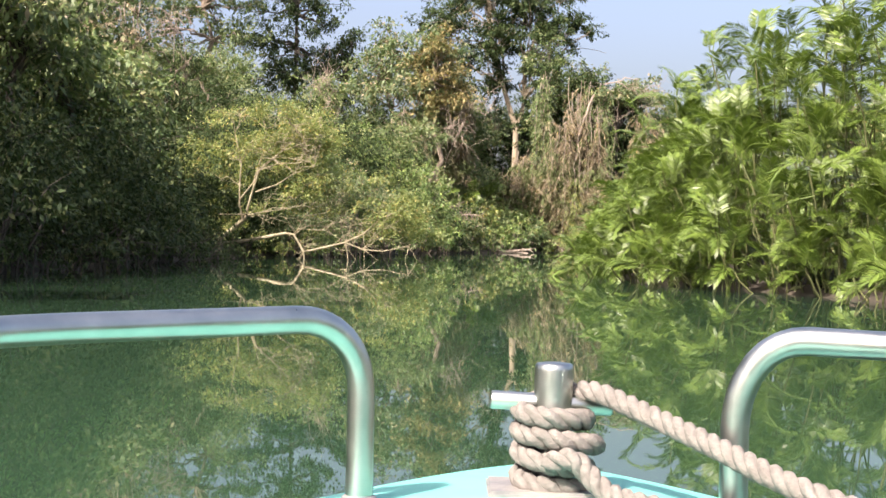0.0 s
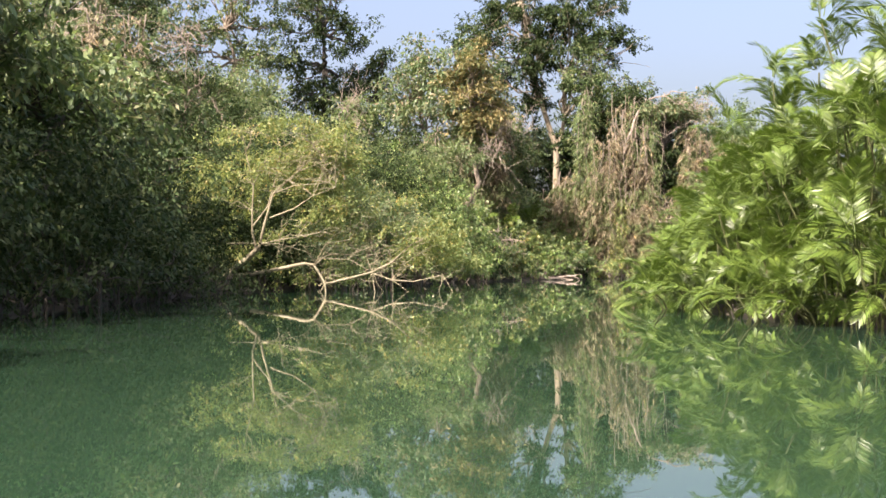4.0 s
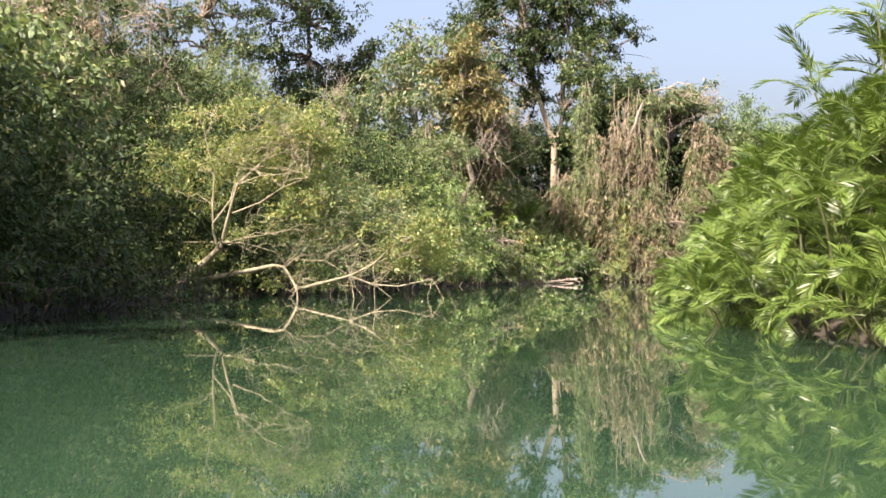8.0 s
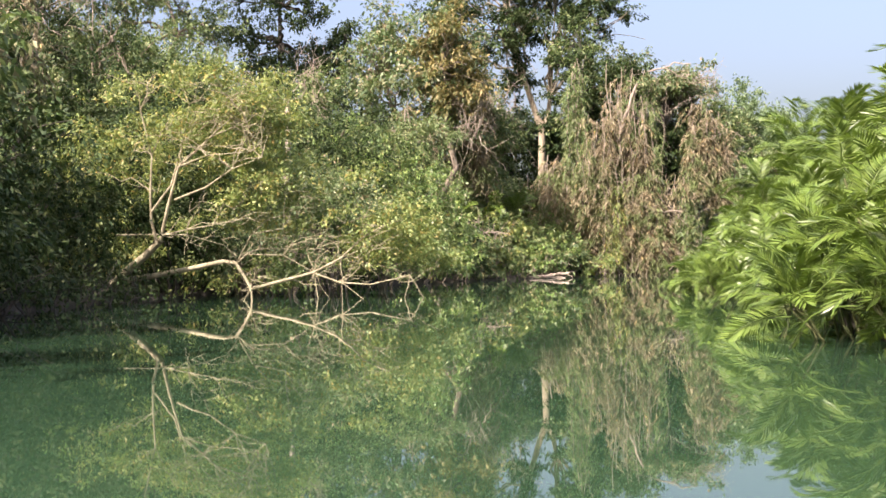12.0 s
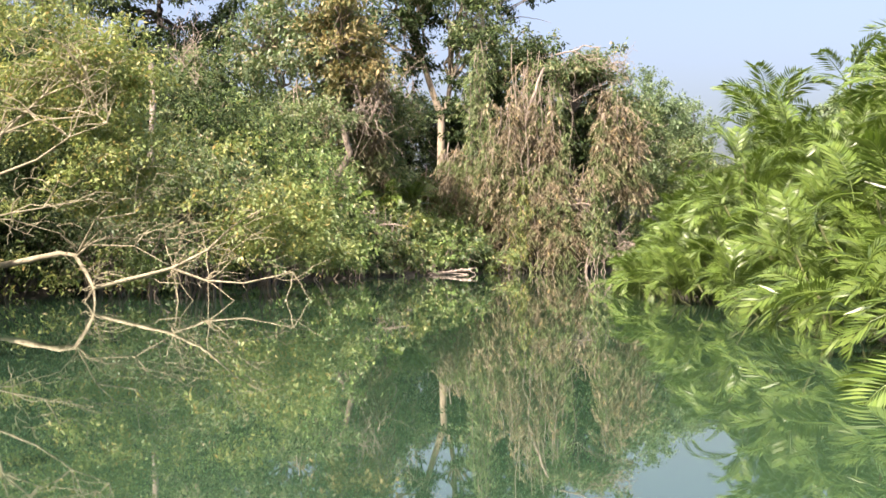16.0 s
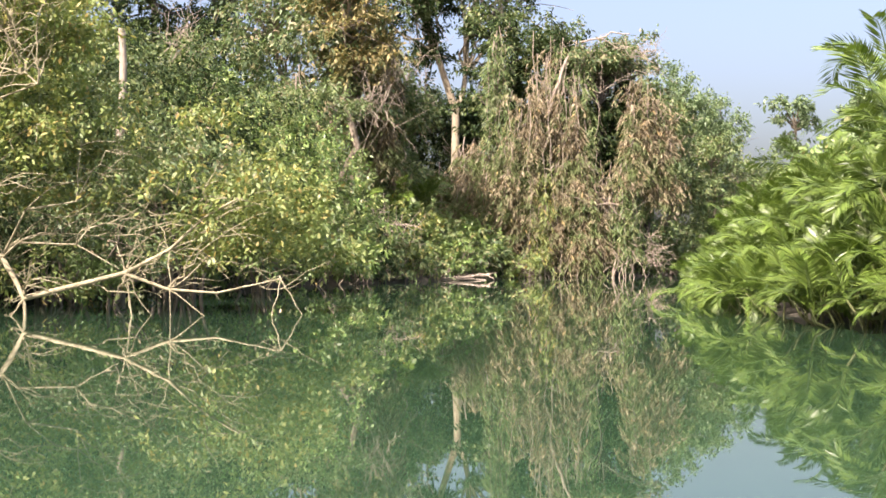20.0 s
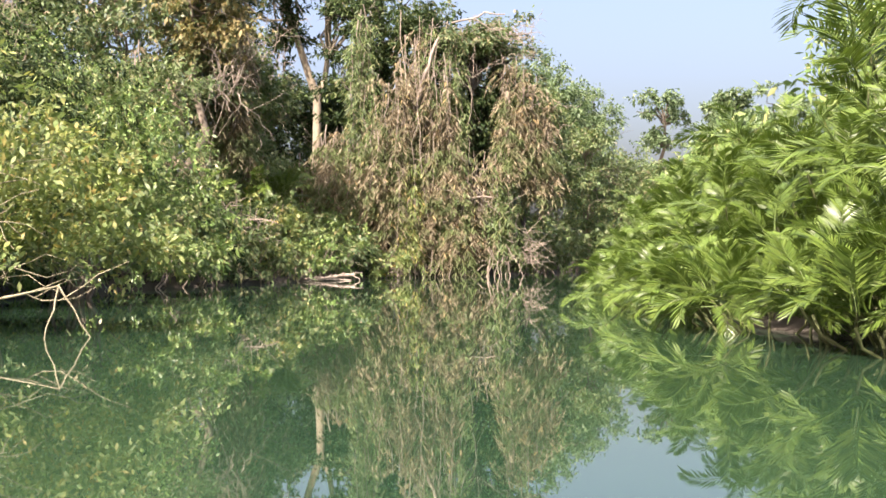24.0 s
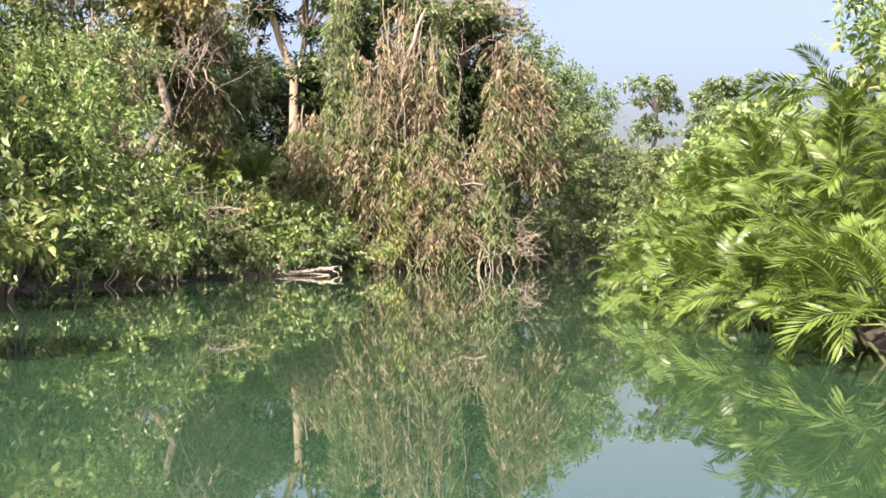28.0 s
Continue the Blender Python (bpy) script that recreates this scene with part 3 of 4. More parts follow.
# the tall ones far left and near the start are unseen, added to cast shade
for i, (x, y, h, sp, low, mat) in enumerate([(-14.5, 24, 9, 2.6, 1.5, LEAF_DARK_SHADE), (-15.5, 33, 9, 2.6, 1.5, LEAF_DARK_SHADE), (-15.5, 41, 8.5, 2.4, 1.2, LEAF_DARK_SHADE), (-15.2, 48, 7.6, 2.2, 1.0, LEAF_DARK_SHADE), (-13, 55, 7.5, 2.2, 0.8, LEAF_DARK_SHADE), (-18, 60, 12, 3, 3, LEAF_DARK_SHADE), (-22, 47, 12, 3.2, 3, LEAF_DARK_SHADE), (-23, 34, 11, 3.2, 3, LEAF_DARK_SHADE), (-13.5, 2, 15, 3.2, 3, LEAF_DARK_SHADE), (-13.5, 9, 15, 3.2, 3, LEAF_DARK_SHADE), (-15, 15.5, 16, 3.2, 3, LEAF_DARK_SHADE), (-17.5, 21, 16, 3.2, 3, LEAF_DARK_SHADE), (-20, 27, 15, 3.2, 3, LEAF_DARK_SHADE), (-21, 38, 20, 4.0, 3, LEAF_DARK_SHADE), (-25, 44, 22, 4.0, 3, LEAF_DARK_SHADE), (-28.5, 51, 22, 3.8, 3, LEAF_DARK_SHADE), (-11.5, 23, 13, 2.4, 5.5, LEAF_DARK_SHADE), (-11.5, 29.5, 12, 2.4, 5.2, LEAF_OLIVE), (-11.8, 36, 9.2, 2.2, 4.6, LEAF_MID), (-12.2, 42, 7.8, 2.0, 4.2, LEAF_MID), (-12.6, 47, 7.6, 2.0, 3.8, LEAF_MID)]):
    tree(600 + i, x, y, h, sp, low, mat, BARK_DARK, "broad bank tree in a row of shade-darkened trees and unseen shade casters", 22, 1.4, 0.24, 3.6, twig=0.5)


def vine_drape(seed, x, y, w, top, low, label, strands=26, leaf=0.3, mat=LEAF_DRY, depth=1.0, name="vine_curtain", cover=1.0):
    """Dead climbers hanging in curtains: stems and drooping withered leaves."""
    rng = np.random.default_rng(seed)
    ob = thing(name, x, y, 0.0, label, "vine", "hanging vines")
    tb = Tubes()
    pos, way = [], []
    bundles = rng.uniform(-0.5, 0.5, max(3, strands // 5)) * w
    for s in range(strands):
        a = np.array([bundles[s % len(bundles)] + rng.normal(0, 0.13), rng.uniform(-0.5, 0.5) * depth, low + (top - low) * rng.uniform(0.3, 1.0)])
        e = a + np.array([rng.normal(0, 0.3), rng.normal(0, 0.25), 0])
        e[2] = max(low, a[2] - rng.uniform(0.35, 1.0) * (top - low))
        pts = curve_pts(rng, a, e, 8, 0.0, 0.06)
        tb.add(pts, rng.uniform(0.014, 0.042), 0.012, 4)
        ln = a[2] - e[2]
        n = int(ln * 3.0 * cover) + 2
        for q in range(n):   # drooping sprays, leaflets in two rows
            u = rng.uniform(0, 0.7 if e[2] < 0.4 else 1)
            p = np.array([np.interp(u, np.linspace(0, 1, 8), pts[:, c]) for c in range(3)]) + rng.normal(0, 0.12, 3)
            out = np.array([rng.normal(0, 1), rng.normal(-0.4, 0.8), rng.uniform(-0.2, 0.5)])
            out /= np.linalg.norm(out)
            v = np.linspace(0, 1, 9)[:, None]
            size = leaf * rng.uniform(1.2, 2.4)
            axis = p + out * v * size * 0.8 + np.array([0, 0, -1.0]) * v ** 2 * size * 1.1
            side = np.cross(out, (0, 0, 1.0))
            side /= np.linalg.norm(side) + 1e-9
            for sg in (-1, 1):
                pos.append(axis[1:])
                way.append(sg * side * 0.7 + out * 0.45 + np.array([0, 0, -0.85]) + rng.normal(0, 0.14, (8, 3)))
    for s in range(max(4, strands // 4)):   # tangled loops
        a = np.array([rng.uniform(-0.5, 0.5) * w, -0.4 * depth, rng.uniform(low, top)])
        e = a + np.array([rng.normal(0, 1.0), rng.normal(0, 0.3), rng.normal(0, 0.8)])
        tb.add(curve_pts(rng, a, e, 8, -0.15, 0.25), 0.022, 0.012, 4)
    v, f = leaf_arrays(rng, np.concatenate(pos), np.concatenate(way), leaf * 0.82, 0.17)
    piece("woody_stem", tb.mesh("woody_stem", BARK_DEAD), ob)
    piece("foliage", grid_mesh("foliage", v, [f], mat), ob)


vine_drape(700, -20.6, 68, 6, 15.5, 7.0, "dry brown climber hanging from a tall tree", 34, 0.42)
vine_drape(701, -16.4, 58.5, 4.0, 9.5, 4.5, "grey-brown withered climber over a leafy tree", 18, 0.36)
vine_drape(703, -17.0, 63.5, 5.5, 13.0, 5.5, "dry brown climber hanging from a tall tree", 34, 0.4)
vine_drape(702, -23.5, 60, 6.0, 15.0, 7.0, "dry brown climber hanging from a tall tree", 26, 0.42)

# ---- middle bank behind the fallen tree ----
for i, (x, y, h, sp, low, mat, bark, leaf) in enumerate([
        (-11.5, 66, 9.5, 2.4, 2.0, LEAF_DARK_SHADE, BARK, 0.16), (-8.2, 70, 8.8, 2.2, 1.4, LEAF_MID, BARK, 0.16), (-5.4, 77, 8.6, 2.0, 1.0, LEAF_BRIGHT, BARK, 0.17),
        (-15.5, 78, 13.5, 2.8, 5, LEAF_MID, BARK, 0.16), (-18.5, 67, 14.5, 2.6, 4, LEAF_OLIVE, BARK, 0.16), (-22.5, 73, 17.5, 3.0, 4, LEAF_OLIVE, BARK, 0.17), (-14.8, 71, 12.0, 2.2, 3, LEAF_DARK_SHADE, BARK, 0.16), (-20.5, 78, 23, 3.4, 5, LEAF_DARK_SHADE, BARK, 0.17), (-26, 70, 23, 3.6, 4, LEAF_DARK_SHADE, BARK, 0.18),
        (-3.2, 88, 9.2, 2.2, 1.5, LEAF_MID, BARK, 0.18), (-9.5, 86, 10.5, 2.4, 3, LEAF_DARK_SHADE, BARK_DARK, 0.17)]):
    tree(800 + i, x, y, h, sp, low, mat, bark, "leafy green riverside tree with a dense uneven crown", 26, 1.35, leaf * 0.85, 5.6, twig=0.5, per=24)


def snag():
    rng = np.random.default_rng(3)
    ob = thing("dead_snag", -6.2, 65.0, 0.2, "pale broken dead trunk standing among the leaves", "tree trunk")
    tb = Tubes()
    tb.add(curve_pts(rng, (0, 0, -0.3), (0.05, 0, 6.7), 9, 0, 0.015), 0.14, 0.09, 9)
    piece("trunk", tb.mesh("trunk", BARK_DEAD), ob)


snag()
for i, (x, y, w, h, mat) in enumerate([(-7.0, 61.5, 2.4, 5.0, LEAF_MID), (-9.8, 61, 2.6, 6.2, LEAF_DARK_SHADE), (-12.4, 60, 2.8, 6.4, LEAF_DARK_SHADE), (-4.4, 64, 2.4, 4.2, LEAF_OLIVE), (-3.2, 71, 2.6, 5.2, LEAF_BRIGHT), (-5.4, 69, 2.2, 6.4, LEAF_DARK_SHADE), (-5.8, 58.5, 2.6, 2.6, LEAF_OLIVE), (-8.6, 57, 2.8, 3.0, LEAF_DARK_SHADE), (-10.5, 57, 2.8, 3.6, LEAF_DARK_SHADE)]):
    shrub(860 + i, x, y, w, h, mat, "tall leafy shrub behind the fallen tree", 0.115, 5.6, 9, per=24)

# ---- tall trees at the back ----
for i, (x, y, h, sp, low, mat, n, size, r0, lean) in enumerate([
        (-13.5, 116, 29, 4.2, 11, LEAF_DARK_SHADE, 13, 1.9, 0.4, (0, 0)), (-20.0, 108, 27, 4.0, 9, LEAF_MID, 12, 2.0, 0.35, (0.5, 0)), (-9.2, 120, 21, 2.4, 11, LEAF_DARK_SHADE, 10, 1.5, 0.25, (0, 0)),
        (-26, 96, 21, 4.2, 6, LEAF_OLIVE, 12, 2.2, 0.35, (0, 0)), (-5.0, 106, 12.5, 2.6, 3, LEAF_DARK_SHADE, 10, 1.7, 0.2, (0, 0)), (-14, 96, 12.5, 3.0, 3, LEAF_MID, 11, 1.8, 0.2, (0, 0)),
        (-22, 88, 13, 3.2, 3, LEAF_MID, 11, 1.8, 0.2, (0, 0)), (-34, 84, 20, 4.5, 4, LEAF_OLIVE, 12, 2.4, 0.3, (0, 0)), (2.5, 126, 9.5, 3.0, 2, LEAF_OLIVE, 9, 1.8, 0.2, (0, 0)), (3.4, 128, 17, 2.2, 8, LEAF_OLIVE, 9, 1.7, 0.2, (0, 0)),
        (14.5, 122, 14, 3.0, 3, LEAF_DARK_SHADE, 10, 2.0, 0.25, (0, 0)), (19.5, 126, 15.5, 3.0, 4, LEAF_MID, 10, 2.0, 0.25, (0, 0)),
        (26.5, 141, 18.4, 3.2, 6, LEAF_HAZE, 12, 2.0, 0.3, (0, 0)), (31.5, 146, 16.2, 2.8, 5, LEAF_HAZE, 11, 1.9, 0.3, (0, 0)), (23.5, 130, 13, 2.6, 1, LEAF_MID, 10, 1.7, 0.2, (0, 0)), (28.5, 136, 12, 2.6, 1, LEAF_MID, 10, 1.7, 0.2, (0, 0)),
        (36, 152, 12, 3.2, 1, LEAF_MID, 10, 2.0, 0.2, (0, 0)),
        (4.6, 129, 13.5, 2.4, 0.6, LEAF_DARK_SHADE, 11, 2.0, 0.2, (0, 0)), (8.6, 128, 14.5, 2.4, 0.6, LEAF_DARK_SHADE, 11, 2.0, 0.2, (0, 0)), (1.2, 131, 12.5, 2.4, 0.6, LEAF_OLIVE, 11, 2.0, 0.2, (0, 0)), (7, 135, 15, 3.4, 1, LEAF_DARK_SHADE, 11, 2.2, 0.2, (0, 0)), (2.4, 118, 7.5, 2.2, 0.5, LEAF_MID, 9, 1.8, 0.2, (0, 0)),
        (-1.2, 99, 18.4, 2.2, 3, LEAF_OLIVE, 11, 1.6, 0.25, (0, 0)), (-4.6, 102, 18.2, 2.4, 4, LEAF_OLIVE, 11, 1.7, 0.25, (0, 0)), (1.6, 103, 13.5, 1.7, 2, LEAF_MID, 9, 1.5, 0.2, (0, 0)), (-0.5, 112, 18.5, 2.6, 6, LEAF_OLIVE, 10, 1.8, 0.25, (0, 0)),
        (-0.7, 97.6, 17.2, 1.9, 9, LEAF_GOLD_TINT, 10, 1.4, 0.3, (0.1, 0)), (-9.5, 104, 15, 2.6, 3, LEAF_MID, 11, 1.8, 0.25, (0, 0)), (-17, 100, 16.5, 2.8, 3, LEAF_MID, 11, 1.9, 0.25, (0, 0)), (-25, 104, 27, 3.6, 4, LEAF_OLIVE, 12, 2.2, 0.3, (0, 0)), (-30, 80, 24, 3.6, 3, LEAF_DARK_SHADE, 12, 2.2, 0.3, (0, 0)), (-28, 60, 19, 3.4, 3, LEAF_DARK_SHADE, 12, 2.2, 0.3, (0, 0)), (-24, 52, 15, 3.2, 2, LEAF_DARK_SHADE, 12, 2.0, 0.3, (0, 0))]):
    tree(900 + i, x, y, h, sp, low, mat, BARK_DARK if mat is LEAF_DARK_SHADE else BARK, "tall tree with dry leaves, an amber lens tint put into their colour" if mat is LEAF_GOLD_TINT else "tall forest tree with an open uneven crown" if h > 15 else "forest tree filling the back of the bank", int(n * 2.6), size * 0.9, 0.26, 3.6, r0=r0, lean=lean, per=17, twig=0.6)


def great_tree():
    """The tall tree with a pale forked trunk and a high dark crown."""
    rng = np.random.default_rng(31)
    o = np.array([6.3, 119.0, 0.4])
    ob = thing("tall_tree", *o, "tall tree with a pale forked trunk and a high dark crown", "tree")
    tb = Tubes()
    fork = np.array([6.5, 120.1, 11.3])
    tb.add(np.array([(6.35, 119.5, -0.2), (6.2, 119.6, 4.0), (6.42, 119.8, 7.5), fork]) - o, 0.36, 0.25, 12)
    left = np.array([fork, (5.9, 120.1, 13.0), (5.2, 120.1, 15.2), (4.6, 120.1, 17.6), (4.0, 120, 20.5), (3.6, 120, 24)])
    right = np.array([fork, (7.0, 120.2, 12.4), (7.2, 120.3, 13.8), (7.4, 120.4, 16.5), (8.2, 120.4, 20)])
    tb.add(left - o, 0.27, 0.09, 10)
    tb.add(right - o, 0.24, 0.08, 10)
    blobs = []
    for c, sp, n in (((3.4, 120, 20), (6.2, 3, 3.8), 26), ((9.0, 120.5, 21), (5.5, 3, 3.4), 22), ((5.0, 120, 24.5), (5, 3, 2), 8), ((4.2, 121, 15.8), (1.6, 1.5, 1.5), 4)):
        for b in blob_set(rng, n, np.array(c) - o, sp, 1.5):
            blobs.append(b)
            src = left if b[0][0] + o[0] < 6.2 else right
            a = src[rng.integers(2, len(src))] - o
            pts = curve_pts(rng, a, b[0], 7, 0.04, 0.1)
            tb.add(pts, 0.10, 0.02, 6)
            for _ in range(3):
                tb.add(curve_pts(rng, pts[4], b[0] + rng.normal(0, 0.7, 3) * b[1], 5, 0.05, 0.1), 0.04, 0.012, 4)
    piece("trunk", tb.mesh("trunk", BARK_PALE), ob, "pale smooth forked trunk")
    piece("crown", crown_mesh("crown", rng, blobs, LEAF_DARK_SHADE, 0.26, 18, 4.8, 0.2, 0.5), ob)


great_tree()

# ---- mound of dry climbers at the bend ----
for i, (x, y, h, sp, low, mat) in enumerate([(9.6, 112, 19.3, 1.9, 2, LEAF_MID), (11.9, 111, 18.4, 1.6, 2, LEAF_OLIVE), (9.4, 109, 8.5, 1.2, 1.5, LEAF_DRY), (16.0, 110, 15.6, 2.0, 7.5, LEAF_OLIVE), (17.8, 113, 12.5, 2.4, 1, LEAF_MID), (8.8, 116, 21, 2.0, 8, LEAF_DARK_SHADE), (13.8, 118, 13, 2.0, 1, LEAF_DARK_SHADE), (14.1, 108.2, 14.0, 1.6, 11.6, LEAF_OLIVE), (10.8, 109, 9, 1.6, 1, LEAF_OLIVE), (11.6, 109.2, 16, 1.5, 9, LEAF_DARK_SHADE), (14.6, 109.2, 11.5, 1.3, 4, LEAF_DARK_SHADE), (8.6, 110.5, 16, 1.4, 6, LEAF_DARK_SHADE)]):
    tree(1000 + i, x, y, h, sp, low, mat, BARK_DARK, "tree smothered in green and withered climbers", 24, 1.15, 0.25, 4.0, per=18, twig=0.5)
for i, (x, y, w, top, low, n, mat) in enumerate([(8.4, 107.0, 2.4, 7.5, 0.1, 24, LEAF_DRY), (11.2, 106.3, 3.0, 11.5, 0.0, 30, LEAF_DRY), (13.6, 106.4, 2.8, 6.8, 0.0, 20, LEAF_DRY), (16.2, 106.2, 1.5, 12.0, 5.5, 24, LEAF_DRY), (6.3, 118.6, 1.3, 7.4, 2.0, 20, LEAF_DRY), (7.6, 117.5, 1.6, 9.5, 2.5, 16, LEAF_DRY), (10.2, 105.9, 1.0, 6.5, 0.0, 12, LEAF_YELLOW), (11.0, 107.4, 2.4, 14.5, 6.0, 13, LEAF_DRY), (9.4, 106.3, 2.2, 12.0, 3.0, 26, LEAF_DRY), (7.2, 107.6, 2.2, 8.5, 0.6, 30, LEAF_DRY), (6.4, 118.2, 2.2, 9.0, 2.0, 30, LEAF_DRY), (12.5, 106.0, 3.0, 8.0, 0.0, 26, LEAF_DRY), (17.2, 107, 2.0, 11.0, 4.5, 24, LEAF_DRY), (12.2, 106.8, 1.4, 14.5, 6.0, 14, LEAF_MID), (8.0, 107.5, 1.2, 15.0, 4.0, 18, LEAF_MID), (13.0, 105.9, 1.0, 6.5, 0.5, 12, LEAF_MID), (14.8, 105.9, 2.0, 7.0, 1.0, 14, LEAF_MID), (0.6, 99.5, 3.0, 13.0, 6.0, 26, LEAF_DRY), (-2.6, 93.5, 2.4, 10.5, 4.5, 16, LEAF_DRY)]):
    vine_drape(1100 + i, x, y, w, top, low, "withered brown climbers hanging to the waterline" if low < 0.2 else "dry brown climber hanging from a tree", n, 0.5 if mat is LEAF_DRY else 0.44, mat)

# ---- bare branch work showing among the leaves ----
def bare_branches(seed, x, y, z, w, h, n=16, label="tangle of bare grey branches among the leaves", mat=BARK_DEAD, r=0.034):
    rng = np.random.default_rng(seed)
    ob = thing("bare_branch", x, y, z, label, "branch", "bare branches")
    for k in range(n):
        a = np.array([rng.uniform(-0.15, 0.15) * w, 0.3, rng.uniform(-0.2, 0.2) * h])
        e = np.array([rng.uniform(-0.5, 0.5) * w, rng.uniform(-0.8, 0.3), rng.uniform(-0.5, 0.5) * h])
        pts = curve_pts(rng, a, e, 7, 0.08, 0.14)
        tb = Tubes()
        tb.add(pts, r * rng.uniform(0.6, 1.1), 0.014, 5)
        for _ in range(4):
            q = pts[rng.integers(2, 7)]
            tb.add(curve_pts(rng, q, q + rng.normal(0, 0.22, 3) * (w, 1.2, h), 5, 0.06, 0.16), r * 0.4, 0.008, 4)
        piece("bough", tb.mesh("bough", mat), ob)


for i, (x, y, z, w, h, n) in enumerate([(-18.5, 64.5, 12.0, 5, 4, 9), (-14.0, 70, 11.5, 4, 4, 9), (15.2, 107.2, 13.0, 4.5, 3, 18), (12.4, 106.8, 11.5, 3.5, 4, 14), (10.5, 106.8, 9.0, 3, 5, 14), (0.8, 97, 9, 3, 5, 12), (2.6, 108, 11, 3.4, 5, 16), (13.5, 105.8, 4.0, 3.0, 3.0, 10), (1.6, 94, 2.2, 3, 2.4, 10), (16.6, 105.6, 1.4, 2.6, 2.2, 14), (-9.5, 100, 12, 3, 5, 12)]):
    bare_branches(1500 + i, x, y, z, w, h, n)

def hanging_roots(x, y, w, n):
    """Long pale aerial roots hanging in front of the mound, and one bare horizontal limb."""
    rng = np.random.default_rng(1590)
    ob = thing("hanging_roots", x, y, 0.0, "long pale aerial roots hanging from the climber mound", "roots")
    for k in range(n):
        a = np.array([rng.uniform(-0.5, 0.5) * w, rng.uniform(-0.2, 0.5), rng.uniform(7.5, 15.0)])
        e = a + np.array([rng.normal(0, 0.35), rng.uniform(-0.5, 0.1), 0])
        e[2] = rng.uniform(-0.2, 6.5)
        tb = Tubes()
        tb.add(curve_pts(rng, a, e, 10, 0, 0.035), rng.uniform(0.014, 0.026), 0.012, 5)
        piece("root", tb.mesh("root", BARK_DEAD), ob)
    for p, q, r in (((0.2, 0.2, 4.1), (3.4, -0.3, 4.2), 0.10), ((1.2, 0, 4.1), (2.2, -0.4, 4.9), 0.05), ((1.4, 0.3, 13.6), (4.2, -0.3, 14.0), 0.06), ((2.4, 0, 13.8), (4.6, -0.2, 12.6), 0.04), ((-0.4, 0.5, 9.5), (0.7, 0.2, 12.8), 0.14)):
        tb = Tubes()
        tb.add(curve_pts(rng, p, q, 7, 0.05, 0.06), r, r * 0.5, 7)
        piece("limb", tb.mesh("limb", BARK_DEAD), ob, "bare pale limb")


hanging_roots(11.3, 105.8, 5.0, 11)

# standing stems and prop roots of the climber mound
for i, (x, y, h, lean) in enumerate([(8.6, 106.4, 6.5, 0.3), (9.6, 106.0, 5.0, -0.2), (11.0, 105.8, 7.5, 0.5), (12.2, 105.9, 9.0, 0.8), (13.2, 105.6, 6.0, -0.4), (14.4, 105.6, 4.5, 0.6), (15.4, 105.7, 3.4, 0.9), (10.3, 105.6, 4.2, 0.1)]):
    rng = np.random.default_rng(1600 + i)
    ob = thing("climber_stem", x, y, 0.0, "pale twisted climber stem rooted in the water", "stem", "climber stems")
    tb = Tubes()
    tb.add(curve_pts(rng, (0, 0, -0.3), (lean, 0.5, h), 9, 0, 0.06), 0.06, 0.03, 7)
    for k in range(5):
        tb.add(curve_pts(rng, (rng.normal(0, 0.1), 0, rng.uniform(0.6, 1.8)), (rng.normal(0, 0.7), rng.normal(-0.2, 0.3), -0.2), 6, 0.1, 0.08), 0.03, 0.018, 5)
    piece("wood", tb.mesh("wood", BARK_DEAD), ob)

# ---- low shrubs along the far shore ----
srng = np.random.default_rng(77)
k = 0
for i in range(26):
    y = 62 + i * 1.75
    x = float(shore_x(LEFT_SHORE, y))
    for off, h in ((0.7, 1.8), (2.4, 3.4)):
        mat = (LEAF_BRIGHT, LEAF_MID, LEAF_OLIVE, LEAF_BRIGHT, LEAF_DARK_SHADE, LEAF_MID, LEAF_YELLOW)[k % 7]
        shrub(1200 + k, x - off + srng.uniform(-0.5, 0.5), y + off * 0.5 + srng.uniform(-0.5, 0.5), 2.8, h * srng.uniform(0.75, 1.25), mat, "bright leafy shrub at the water's edge" if mat is LEAF_BRIGHT else "leafy green shrub on the far shore", 0.16 if y < 84 else 0.22, 4.4, 6, per=20 if y < 84 else 13)
        k += 1
for i, (x, y, h) in enumerate([(18.2, 112, 3), (20.2, 119, 3.5), (22.2, 126, 4), (24.5, 132, 4), (28, 140, 4), (33, 148, 4), (24.5, 110, 3), (27, 116, 3.5), (30, 122, 4), (36, 130, 5), (13, 109, 2.5), (6.5, 104, 2.2)]):
    shrub(1300 + i, x, y, 4.2, h, LEAF_MID, "leafy green shrub where the river bends", 0.32, 3.6, 7, per=12)

